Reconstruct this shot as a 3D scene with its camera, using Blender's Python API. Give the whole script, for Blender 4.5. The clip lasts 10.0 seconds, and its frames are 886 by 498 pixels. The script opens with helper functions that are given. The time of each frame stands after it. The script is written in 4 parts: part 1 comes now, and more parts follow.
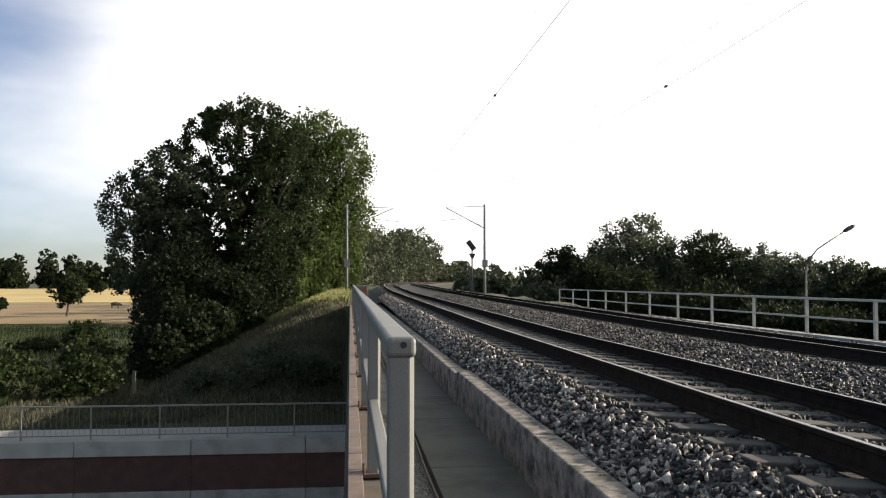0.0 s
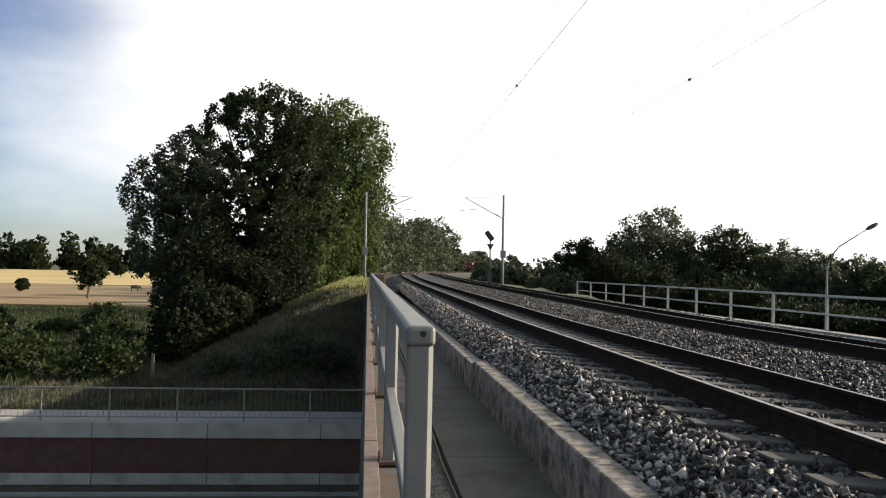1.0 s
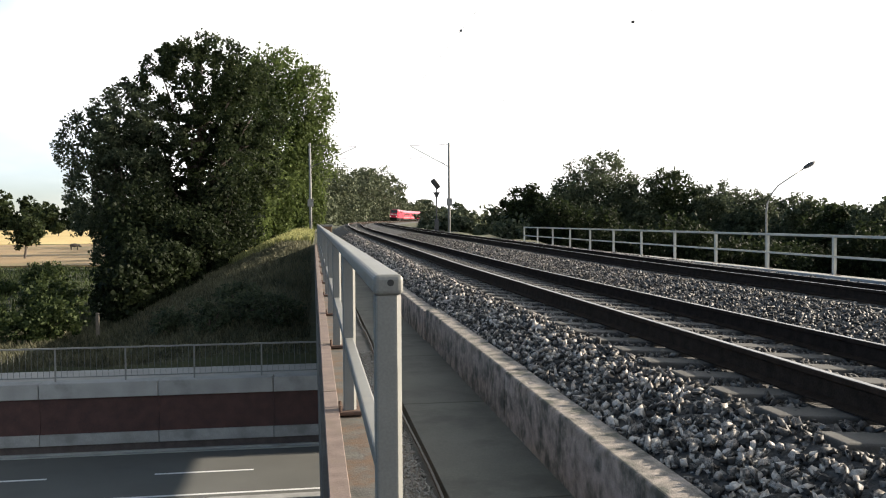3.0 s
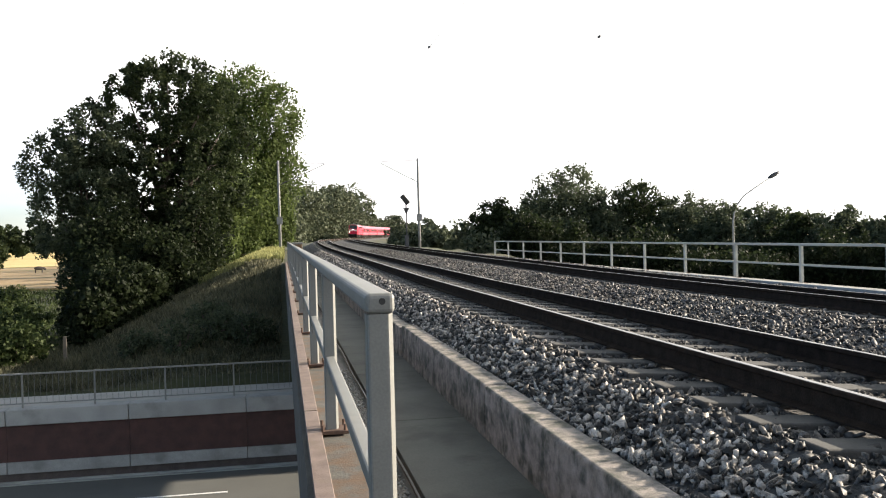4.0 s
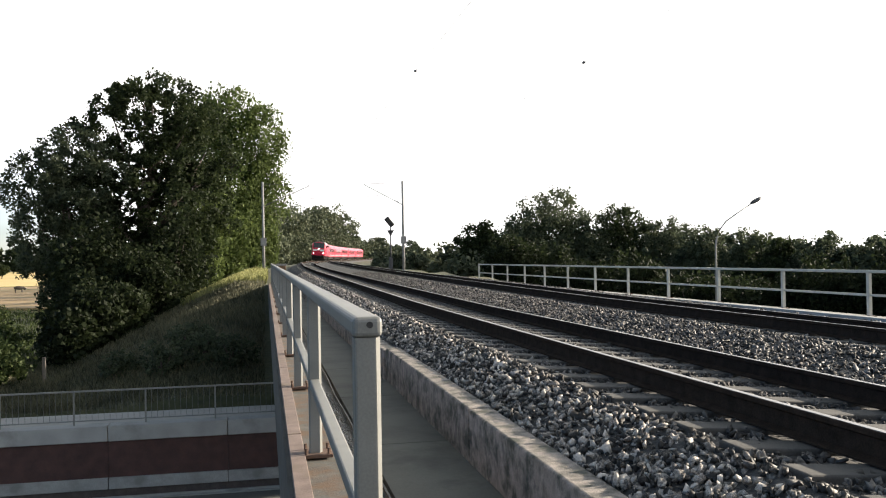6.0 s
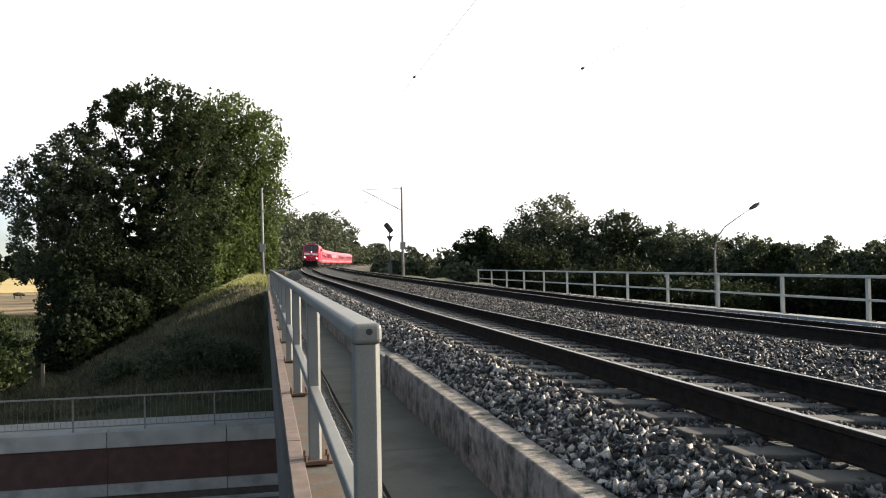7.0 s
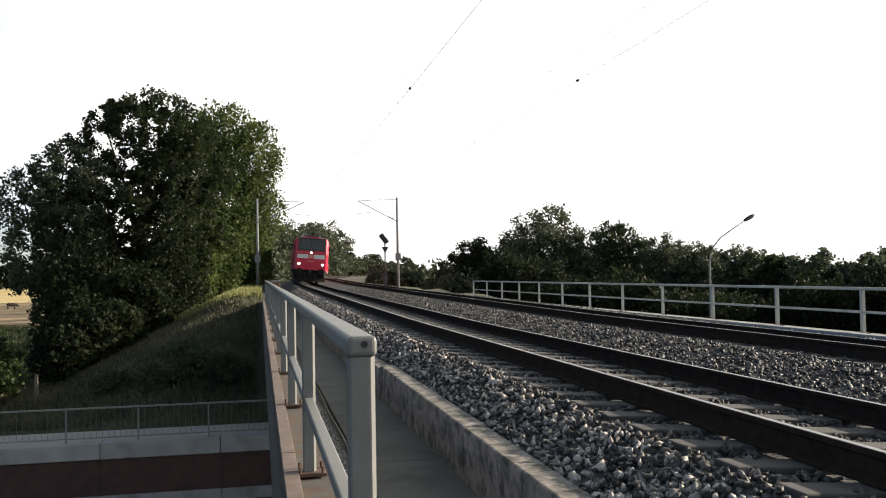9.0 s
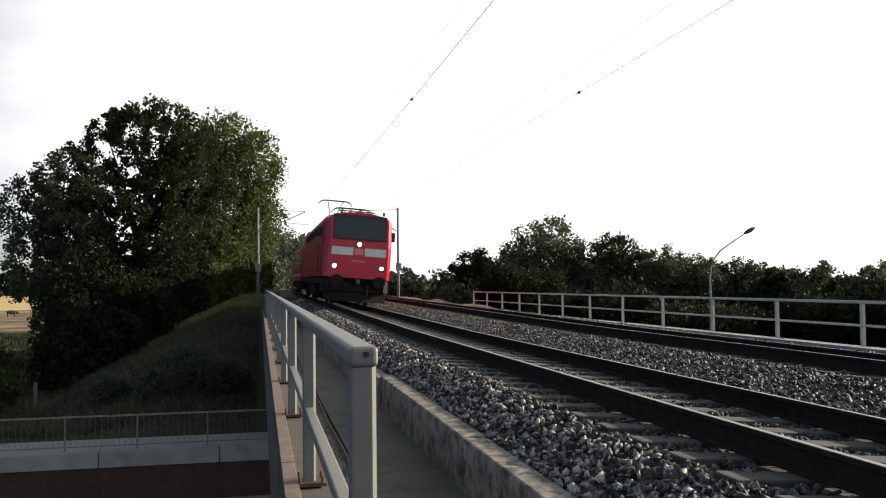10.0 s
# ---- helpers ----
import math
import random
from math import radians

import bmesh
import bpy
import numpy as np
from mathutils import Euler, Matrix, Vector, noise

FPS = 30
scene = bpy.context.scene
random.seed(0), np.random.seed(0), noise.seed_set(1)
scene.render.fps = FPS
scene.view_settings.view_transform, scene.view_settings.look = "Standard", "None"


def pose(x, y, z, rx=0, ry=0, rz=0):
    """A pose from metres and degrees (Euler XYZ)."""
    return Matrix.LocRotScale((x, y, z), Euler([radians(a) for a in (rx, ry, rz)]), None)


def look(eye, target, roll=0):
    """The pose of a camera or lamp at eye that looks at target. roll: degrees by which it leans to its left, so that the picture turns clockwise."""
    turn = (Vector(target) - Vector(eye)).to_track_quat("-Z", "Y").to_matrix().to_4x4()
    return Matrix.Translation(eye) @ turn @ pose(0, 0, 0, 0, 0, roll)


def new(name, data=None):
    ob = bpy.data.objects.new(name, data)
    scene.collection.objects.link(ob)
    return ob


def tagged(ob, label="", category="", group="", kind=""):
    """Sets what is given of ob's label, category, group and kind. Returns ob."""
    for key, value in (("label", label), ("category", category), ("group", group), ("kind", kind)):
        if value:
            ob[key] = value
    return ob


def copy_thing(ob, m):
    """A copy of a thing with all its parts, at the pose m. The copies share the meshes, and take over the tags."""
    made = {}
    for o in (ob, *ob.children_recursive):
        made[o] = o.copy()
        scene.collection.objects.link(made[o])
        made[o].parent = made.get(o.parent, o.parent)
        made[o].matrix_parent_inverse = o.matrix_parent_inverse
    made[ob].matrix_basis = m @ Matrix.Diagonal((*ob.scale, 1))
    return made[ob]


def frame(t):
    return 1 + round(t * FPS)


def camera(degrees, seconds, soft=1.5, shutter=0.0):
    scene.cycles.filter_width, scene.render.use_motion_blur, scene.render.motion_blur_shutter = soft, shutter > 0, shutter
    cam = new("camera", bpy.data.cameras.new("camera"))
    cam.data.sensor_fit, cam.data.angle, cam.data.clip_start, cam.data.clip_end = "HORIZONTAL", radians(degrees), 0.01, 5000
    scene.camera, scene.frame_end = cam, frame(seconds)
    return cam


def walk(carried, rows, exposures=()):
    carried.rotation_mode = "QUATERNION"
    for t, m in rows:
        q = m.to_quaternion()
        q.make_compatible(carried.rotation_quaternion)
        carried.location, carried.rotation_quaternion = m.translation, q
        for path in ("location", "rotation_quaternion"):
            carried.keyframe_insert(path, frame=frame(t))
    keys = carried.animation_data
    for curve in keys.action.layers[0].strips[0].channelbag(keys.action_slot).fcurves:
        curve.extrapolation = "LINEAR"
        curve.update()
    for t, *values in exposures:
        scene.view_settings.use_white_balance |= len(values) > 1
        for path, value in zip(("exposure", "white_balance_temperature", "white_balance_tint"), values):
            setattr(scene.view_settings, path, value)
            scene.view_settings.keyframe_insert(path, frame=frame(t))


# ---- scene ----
cam = camera(54.0, 10.0, soft=1.1)
PATH = [
    (0, (-0.155, -2.697, 1.272), (0.057, -0.71, 1.347), -0.0),
    (0.5, (-0.163, -2.694, 1.264), (0.044, -0.706, 1.321), 0.7),
    (1, (-0.165, -2.696, 1.272), (0.006, -0.704, 1.323), 1.2),
    (1.5, (-0.2, -2.661, 1.272), (-0.014, -0.67, 1.313), 0.7),
    (2, (-0.218, -2.619, 1.268), (-0.028, -0.628, 1.247), 0.0),
    (2.5, (-0.211, -2.613, 1.265), (0.002, -0.625, 1.209), 1.5),
    (3, (-0.221, -2.649, 1.266), (0.073, -0.672, 1.2), -0.4),
    (4.5, (-0.301, -2.652, 1.278), (0.071, -0.687, 1.274), -1.4),
    (5, (-0.301, -2.663, 1.279), (0.068, -0.698, 1.292), -1.2),
    (5.5, (-0.299, -2.659, 1.279), (0.097, -0.699, 1.295), -0.9),
    (7, (-0.3, -2.66, 1.283), (0.102, -0.701, 1.315), -1.1),
    (7.5, (-0.3, -2.664, 1.285), (0.106, -0.706, 1.325), -1.1),
    (8, (-0.301, -2.66, 1.286), (0.109, -0.703, 1.334), -1.2),
    (8.5, (-0.299, -2.657, 1.286), (0.112, -0.701, 1.336), -1.0),
    (9, (-0.301, -2.664, 1.288), (0.112, -0.708, 1.345), -1.0),
    (9.5, (-0.302, -2.682, 1.293), (0.122, -0.729, 1.372), -0.8),
    (10, (-0.31, -2.691, 1.291), (0.102, -0.736, 1.372), -0.6),
]
EXPOSURES = [(0, 0.85, 6720, 10), (1, 0.8, 6720, 10), (2, 1.05, 6720, 10), (3, 1.3, 6720, 10), (4.5, 1.5, 6720, 10), (5.5, 1.4, 6720, 10), (7, 1.2, 6720, 10), (8.5, 0.92, 6720, 10), (9.2, 0.85, 6720, 10), (10, 0.65, 6720, 10)]
walk(cam, [(t, look(eye, target, roll)) for t, eye, target, roll in PATH], EXPOSURES)

# ---- world, sun ----
SUN_AZ, SUN_EL, HAZE = 82.0, 18.5, 25.0      # degrees to the right of the bridge's line, above the horizon
world = bpy.data.worlds.new("world")
scene.world = world
world.use_nodes = True
wn = world.node_tree.nodes
wl = world.node_tree.links
wn.clear()
w_out = wn.new("ShaderNodeOutputWorld")
w_bg = wn.new("ShaderNodeBackground")
w_sky = wn.new("ShaderNodeTexSky")
w_sky.sky_type = "NISHITA"
w_sky.sun_disc = False
w_sky.sun_elevation = radians(SUN_EL)
w_sky.sun_rotation = radians(SUN_AZ)
w_sky.dust_density = 0.4
w_sky.air_density = 1.0
w_sky.ozone_density = 3.0
_a, _e = radians(SUN_AZ), radians(SUN_EL)
SUN_DIR = Vector((math.sin(_a) * math.cos(_e), math.cos(_a) * math.cos(_e), math.sin(_e)))
# thin bright haze on the sun's side of the sky, thinning out to blue away from it
w_co = wn.new("ShaderNodeTexCoord")
w_dot = wn.new("ShaderNodeVectorMath")
w_dot.operation = "DOT_PRODUCT"
w_dot.inputs[1].default_value = SUN_DIR
w_map = wn.new("ShaderNodeMapping")
w_map.inputs["Scale"].default_value = (1.0, 1.0, 3.0)
w_noise = wn.new("ShaderNodeTexNoise")
w_noise.inputs["Scale"].default_value = 2.2
w_noise.inputs["Detail"].default_value = 5.0
w_add = wn.new("ShaderNodeMath")
w_add.operation = "MULTIPLY_ADD"
w_add.inputs[1].default_value = 0.5
w_haze = wn.new("ShaderNodeMapRange")
w_haze.interpolation_type = "SMOOTHSTEP"
w_haze.inputs[1].default_value = -0.03
w_haze.inputs[2].default_value = 0.36
w_mix = wn.new("ShaderNodeMix")
w_mix.data_type = "RGBA"
w_mix.inputs[7].default_value = (HAZE * 1.0, HAZE * 1.0, HAZE * 1.0, 1)
wl.new(w_co.outputs["Generated"], w_dot.inputs[0])
wl.new(w_co.outputs["Generated"], w_map.inputs["Vector"])
wl.new(w_map.outputs["Vector"], w_noise.inputs["Vector"])
wl.new(w_noise.outputs["Fac"], w_add.inputs[0])
wl.new(w_dot.outputs["Value"], w_add.inputs[2])
wl.new(w_add.outputs[0], w_haze.inputs[0])
# the haze lies low: it clears towards the zenith
w_sep = wn.new("ShaderNodeSeparateXYZ")
wl.new(w_co.outputs["Generated"], w_sep.inputs[0])
w_low = wn.new("ShaderNodeMapRange")
w_low.interpolation_type = "SMOOTHSTEP"
w_low.inputs[1].default_value = 0.36
w_low.inputs[2].default_value = 0.72
w_low.inputs[3].default_value = 1.0
w_low.inputs[4].default_value = 0.08
wl.new(w_sep.outputs["Z"], w_low.inputs[0])
w_mul = wn.new("ShaderNodeMath")
w_mul.operation = "MULTIPLY"
wl.new(w_haze.outputs[0], w_mul.inputs[0])
wl.new(w_low.outputs[0], w_mul.inputs[1])
wl.new(w_mul.outputs[0], w_mix.inputs[0])
# clear blue low down, a pale neutral veil overhead
w_veil = wn.new("ShaderNodeMapRange")
w_veil.interpolation_type = "SMOOTHSTEP"
w_veil.inputs[1].default_value = 0.28
w_veil.inputs[2].default_value = 0.60
wl.new(w_sep.outputs["Z"], w_veil.inputs[0])
w_tone = wn.new("ShaderNodeMix")
w_tone.data_type = "RGBA"
w_tone.inputs[6].default_value = (2.0, 2.12, 2.6, 1)
w_tone.inputs[7].default_value = (3.3, 2.8, 2.05, 1)
wl.new(w_veil.outputs[0], w_tone.inputs[0])
w_gain = wn.new("ShaderNodeVectorMath")
w_gain.operation = "MULTIPLY"
wl.new(w_tone.outputs[2], w_gain.inputs[1])
wl.new(w_sky.outputs["Color"], w_gain.inputs[0])
wl.new(w_gain.outputs["Vector"], w_mix.inputs[6])
wl.new(w_mix.outputs[2], w_bg.inputs["Color"])
w_bg.inputs["Strength"].default_value = 0.03
wl.new(w_bg.outputs["Background"], w_out.inputs["Surface"])

sun_data = bpy.data.lights.new("sun", "SUN")
sun_data.energy = 5.0
sun_data.angle = radians(0.6)
sun_data.color = (1.0, 0.90, 0.76)
sun = new("sun", sun_data)
sun.matrix_world = look(SUN_DIR * 300, (0, 0, 0))


# ---- materials ----
def material(name, dark, light, rough=0.8, scale=6.0, fine=60.0, bump=0.3, dist=0.01, metal=0.0, spec=0.5, island=0.0, each=0.0, space="Object", stain=None, stain_scale=1.0, stain_at=(0.52, 0.68), low=0.35, high=0.68):
    """Two colours mixed by coarse and fine noise, with fine relief; island / each: how much pieces differ."""
    m = bpy.data.materials.new(name)
    m.use_nodes = True
    n, l = m.node_tree.nodes, m.node_tree.links
    b = n["Principled BSDF"]
    b.inputs["Metallic"].default_value = metal
    b.inputs["Specular IOR Level"].default_value = spec
    co = n.new("ShaderNodeTexCoord")
    coarse = n.new("ShaderNodeTexNoise")
    coarse.inputs["Scale"].default_value = scale
    coarse.inputs["Detail"].default_value = 6
    grain = n.new("ShaderNodeTexNoise")
    grain.inputs["Scale"].default_value = fine
    grain.inputs["Detail"].default_value = 4
    l.new(co.outputs[space], coarse.inputs["Vector"])
    l.new(co.outputs[space], grain.inputs["Vector"])
    add = n.new("ShaderNodeMath")
    add.operation = "ADD"
    l.new(coarse.outputs["Fac"], add.inputs[0])
    l.new(grain.outputs["Fac"], add.inputs[1])
    value = add.outputs[0]
    if island or each:
        if island:
            src = n.new("ShaderNodeNewGeometry").outputs["Random Per Island"]
        else:
            src = n.new("ShaderNodeObjectInfo").outputs["Random"]
        spread = n.new("ShaderNodeMath")
        spread.operation = "MULTIPLY_ADD"
        spread.inputs[1].default_value = 2 * (island or each)
        spread.inputs[2].default_value = -(island or each)
        l.new(src, spread.inputs[0])
        more = n.new("ShaderNodeMath")
        more.operation = "ADD"
        l.new(value, more.inputs[0])
        l.new(spread.outputs[0], more.inputs[1])
        value = more.outputs[0]
    ramp = n.new("ShaderNodeValToRGB")
    ramp.color_ramp.elements[0].position = low
    ramp.color_ramp.elements[1].position = high
    ramp.color_ramp.elements[0].color = (*dark, 1)
    ramp.color_ramp.elements[1].color = (*light, 1)
    half = n.new("ShaderNodeMath")
    half.operation = "MULTIPLY"
    half.inputs[1].default_value = 0.5
    l.new(value, half.inputs[0])
    l.new(half.outputs[0], ramp.inputs["Fac"])
    colour = ramp.outputs["Color"]
    if stain:
        big = n.new("ShaderNodeTexNoise")
        big.inputs["Scale"].default_value = stain_scale
        big.inputs["Detail"].default_value = 5
        big.inputs["Roughness"].default_value = 0.65
        l.new(co.outputs[space], big.inputs["Vector"])
        cut = n.new("ShaderNodeMapRange")
        cut.inputs[1].default_value, cut.inputs[2].default_value = stain_at
        l.new(big.outputs["Fac"], cut.inputs[0])
        mix = n.new("ShaderNodeMix")
        mix.data_type = "RGBA"
        mix.inputs[7].default_value = (*stain, 1)
        l.new(cut.outputs[0], mix.inputs[0])
        l.new(colour, mix.inputs[6])
        colour = mix.outputs[2]
    l.new(colour, b.inputs["Base Color"])
    rr = n.new("ShaderNodeMapRange")
    rr.inputs[3].default_value = max(0.05, rough - 0.12)
    rr.inputs[4].default_value = min(1.0, rough + 0.12)
    l.new(grain.outputs["Fac"], rr.inputs[0])
    l.new(rr.outputs[0], b.inputs["Roughness"])
    if bump:
        bp = n.new("ShaderNodeBump")
        bp.inputs["Strength"].default_value = bump
        bp.inputs["Distance"].default_value = dist
        l.new(add.outputs[0], bp.inputs["Height"])
        l.new(bp.outputs["Normal"], b.inputs["Normal"])
    return m


def leaf_material(name, dark, light, through_light=0.35):
    m = bpy.data.materials.new(name)
    m.use_nodes = True
    n, l = m.node_tree.nodes, m.node_tree.links
    b = n["Principled BSDF"]
    b.inputs["Roughness"].default_value = 0.6
    b.inputs["Specular IOR Level"].default_value = 0.12
    geo = n.new("ShaderNodeNewGeometry")
    co = n.new("ShaderNodeTexCoord")
    big = n.new("ShaderNodeTexNoise")
    big.inputs["Scale"].default_value = 0.45
    l.new(co.outputs["Object"], big.inputs["Vector"])
    add = n.new("ShaderNodeMath")
    add.operation = "MULTIPLY_ADD"
    add.inputs[1].default_value = 0.5
    l.new(geo.outputs["Random Per Island"], add.inputs[0])
    l.new(big.outputs["Fac"], add.inputs[2])
    ramp = n.new("ShaderNodeValToRGB")
    ramp.color_ramp.elements[0].position = 0.45
    ramp.color_ramp.elements[1].position = 1.0
    ramp.color_ramp.elements[0].color = (*dark, 1)
    ramp.color_ramp.elements[1].color = (*light, 1)
    l.new(add.outputs[0], ramp.inputs["Fac"])
    l.new(ramp.outputs["Color"], b.inputs["Base Color"])
    tr = n.new("ShaderNodeBsdfTranslucent")
    l.new(ramp.outputs["Color"], tr.inputs["Color"])
    mix = n.new("ShaderNodeMixShader")
    mix.inputs[0].default_value = through_light
    l.new(b.outputs[0], mix.inputs[1])
    l.new(tr.outputs[0], mix.inputs[2])
    l.new(mix.outputs[0], n["Material Output"].inputs["Surface"])
    return m


def glow_material(name, colour, strength):
    m = bpy.data.materials.new(name)
    m.use_nodes = True
    b = m.node_tree.nodes["Principled BSDF"]
    b.inputs["Base Color"].default_value = (*colour, 1)
    b.inputs["Emission Color"].default_value = (*colour, 1)
    b.inputs["Emission Strength"].default_value = strength
    return m


M_GALV = material("galvanised_paint", (0.15, 0.15, 0.138), (0.215, 0.213, 0.197), 0.5, 5, 120, 0.12, 0.002, stain=(0.25, 0.23, 0.2), stain_scale=3.0, stain_at=(0.6, 0.8))
M_ZINC = material("pale_zinc", (0.40, 0.39, 0.345), (0.54, 0.53, 0.47), 0.6, 5, 120, 0.1, 0.002, spec=0.2)
M_BAR = material("dull_grey_steel", (0.09, 0.09, 0.088), (0.16, 0.16, 0.155), 0.6, 6, 80, 0.1, 0.001)
M_RUST = material("rusty_steel", (0.06, 0.035, 0.025), (0.15, 0.085, 0.055), 0.85, 20, 150, 0.4, 0.003)
M_EDGE = material("weathered_edge_strip", (0.12, 0.085, 0.072), (0.24, 0.18, 0.15), 0.85, 8, 90, 0.4, 0.004, stain=(0.16, 0.12, 0.09), stain_scale=2.5)
M_FASCIA = material("dark_fascia", (0.045, 0.042, 0.036), (0.11, 0.10, 0.088), 0.85, 3, 60, 0.3, 0.004)
M_CONC = material("grey_concrete", (0.16, 0.155, 0.145), (0.27, 0.26, 0.24), 0.9, 2.5, 70, 0.3, 0.004, stain=(0.13, 0.13, 0.12), stain_scale=0.9)
M_BEAM = material("rust_stained_concrete", (0.04, 0.04, 0.036), (0.13, 0.122, 0.105), 0.9, 6, 70, 0.5, 0.006, stain=(0.11, 0.065, 0.036), stain_scale=4.0, stain_at=(0.42, 0.62))
M_PALE = material("pale_wall_concrete", (0.25, 0.25, 0.24), (0.38, 0.38, 0.365), 0.9, 1.5, 60, 0.3, 0.004, each=0.06, stain=(0.2, 0.2, 0.19), stain_scale=0.7)
M_WALK = material("walkway_concrete", (0.088, 0.090, 0.076), (0.152, 0.152, 0.130), 0.88, 1.6, 80, 0.3, 0.003, each=0.08, stain=(0.07, 0.072, 0.06), stain_scale=1.1)
M_KERB = material("weathered_kerb_concrete", (0.125, 0.113, 0.098), (0.42, 0.36, 0.315), 0.92, 11, 120, 0.6, 0.007, each=0.06, stain=(0.055, 0.058, 0.045), stain_scale=4.2, stain_at=(0.46, 0.62))
M_STONE = material("ballast_stone", (0.020, 0.018, 0.016), (0.62, 0.56, 0.50), 0.6, 6, 60, 0.3, 0.004, island=0.40, spec=0.45, low=0.44, high=0.74)
M_STONE1 = material("ballast_stone_single", (0.020, 0.018, 0.016), (0.62, 0.56, 0.50), 0.6, 6, 60, 0.3, 0.004, each=0.40, spec=0.45, low=0.44, high=0.74)
M_STONE_DARK = material("oily_ballast_stone", (0.025, 0.022, 0.02), (0.12, 0.112, 0.104), 0.75, 6, 60, 0.3, 0.004, island=0.34, spec=0.4)
M_STONE_MID = material("grey_ballast_stone", (0.020, 0.018, 0.016), (0.26, 0.24, 0.22), 0.62, 6, 60, 0.3, 0.004, island=0.42, spec=0.4, low=0.42, high=0.78)
M_BED = material("ballast_bed", (0.025, 0.023, 0.022), (0.10, 0.095, 0.09), 0.95, 9, 28, 0.9, 0.03)
M_SLEEPER = material("sleeper_concrete", (0.038, 0.036, 0.033), (0.085, 0.081, 0.075), 0.9, 5, 70, 0.3, 0.004, each=0.06)
M_RAIL = material("rusty_rail_side", (0.02, 0.015, 0.012), (0.05, 0.036, 0.028), 0.9, 9, 90, 0.3, 0.002, spec=0.02)
M_RAILTOP = material("polished_rail_head", (0.26, 0.25, 0.24), (0.40, 0.39, 0.38), 0.46, 3, 60, 0.05, 0.001, metal=1.0)
M_BRICK = material("dark_red_brick", (0.042, 0.024, 0.021), (0.088, 0.044, 0.038), 0.9, 3, 40, 0.3, 0.005, each=0.12)
M_MORTAR = material("mortar", (0.07, 0.055, 0.05), (0.12, 0.10, 0.09), 0.95, 4, 50, 0.3, 0.004)
M_ASPHALT = material("asphalt", (0.088, 0.088, 0.08), (0.13, 0.13, 0.12), 0.85, 0.5, 40, 0.3, 0.004, stain=(0.085, 0.086, 0.08), stain_scale=0.25)
M_PATH = material("path_paving", (0.27, 0.255, 0.235), (0.39, 0.37, 0.34), 0.9, 1.2, 30, 0.3, 0.004)
M_WHITE = material("road_paint", (0.62, 0.62, 0.6), (0.8, 0.8, 0.78), 0.7, 3, 40, 0.1, 0.001)
M_EARTH = material("ground", (0.03, 0.035, 0.015), (0.075, 0.075, 0.035), 0.95, 0.25, 5, 0.6, 0.08, space="Object", stain=(0.09, 0.07, 0.035), stain_scale=0.08)
M_FIELD = material("ripe_field", (0.42, 0.31, 0.12), (0.66, 0.50, 0.22), 0.95, 0.05, 3, 0.4, 0.05)
M_PASTURE = material("dry_pasture", (0.20, 0.13, 0.06), (0.36, 0.25, 0.12), 0.95, 0.06, 2.0, 0.4, 0.05, stain=(0.14, 0.14, 0.05), stain_scale=0.05)
M_BARK = material("bark", (0.045, 0.035, 0.028), (0.13, 0.105, 0.085), 0.95, 5, 30, 0.7, 0.02)
M_MAST = material("mast_concrete", (0.17, 0.17, 0.165), (0.29, 0.29, 0.28), 0.85, 2, 40, 0.2, 0.003)
M_STEEL = material("dark_steel", (0.05, 0.05, 0.052), (0.10, 0.10, 0.105), 0.6, 6, 60, 0.15, 0.002, metal=0.4)
M_WIRE = material("copper_wire", (0.10, 0.10, 0.095), (0.17, 0.165, 0.155), 0.5, 4, 40, 0, 0.001, metal=0.6)
M_BLACK = material("black_rubber", (0.012, 0.012, 0.012), (0.028, 0.028, 0.028), 0.6, 8, 60, 0.1, 0.002)
M_UNDER = material("dusty_underframe", (0.010, 0.009, 0.008), (0.028, 0.025, 0.022), 0.9, 4, 40, 0.2, 0.004, spec=0.2)
M_RED = material("red_train_paint", (0.44, 0.002, 0.030), (0.52, 0.004, 0.040), 0.3, 1.2, 30, 0.03, 0.001, stain=(0.36, 0.006, 0.026), stain_scale=0.8, stain_at=(0.55, 0.85))
M_ROOF = material("grey_train_roof", (0.16, 0.16, 0.16), (0.27, 0.27, 0.27), 0.6, 2, 30, 0.1, 0.003)
M_LIGHTGREY = material("light_grey_panel", (0.55, 0.57, 0.55), (0.68, 0.70, 0.68), 0.45, 3, 40, 0.03, 0.001)
M_PINK = material("pale_red_badge", (0.60, 0.18, 0.18), (0.68, 0.24, 0.24), 0.4, 5, 30, 0, 0.001)
M_LAMP = glow_material("headlight_glow", (1.0, 0.97, 0.9), 14.0)
M_SIGNAL = material("signal_black", (0.012, 0.012, 0.012), (0.025, 0.025, 0.025), 0.6, 6, 50, 0.1, 0.002)
M_PIER = material("brown_brick_pier", (0.13, 0.075, 0.04), (0.28, 0.17, 0.10), 0.9, 6, 40, 0.4, 0.006)
M_COW = material("dark_hide", (0.015, 0.012, 0.01), (0.04, 0.03, 0.025), 0.8, 4, 40, 0.1, 0.003)
M_WOOD = material("grey_wood", (0.10, 0.085, 0.07), (0.2, 0.17, 0.14), 0.9, 6, 50, 0.3, 0.004)
glass = bpy.data.materials.new("train_glass")
glass.use_nodes = True
_g = glass.node_tree.nodes["Principled BSDF"]
_g.inputs["Base Color"].default_value = (0.03, 0.038, 0.042, 1)
_g.inputs["Roughness"].default_value = 0.06
_g.inputs["Specular IOR Level"].default_value = 0.6
M_GLASS = glass
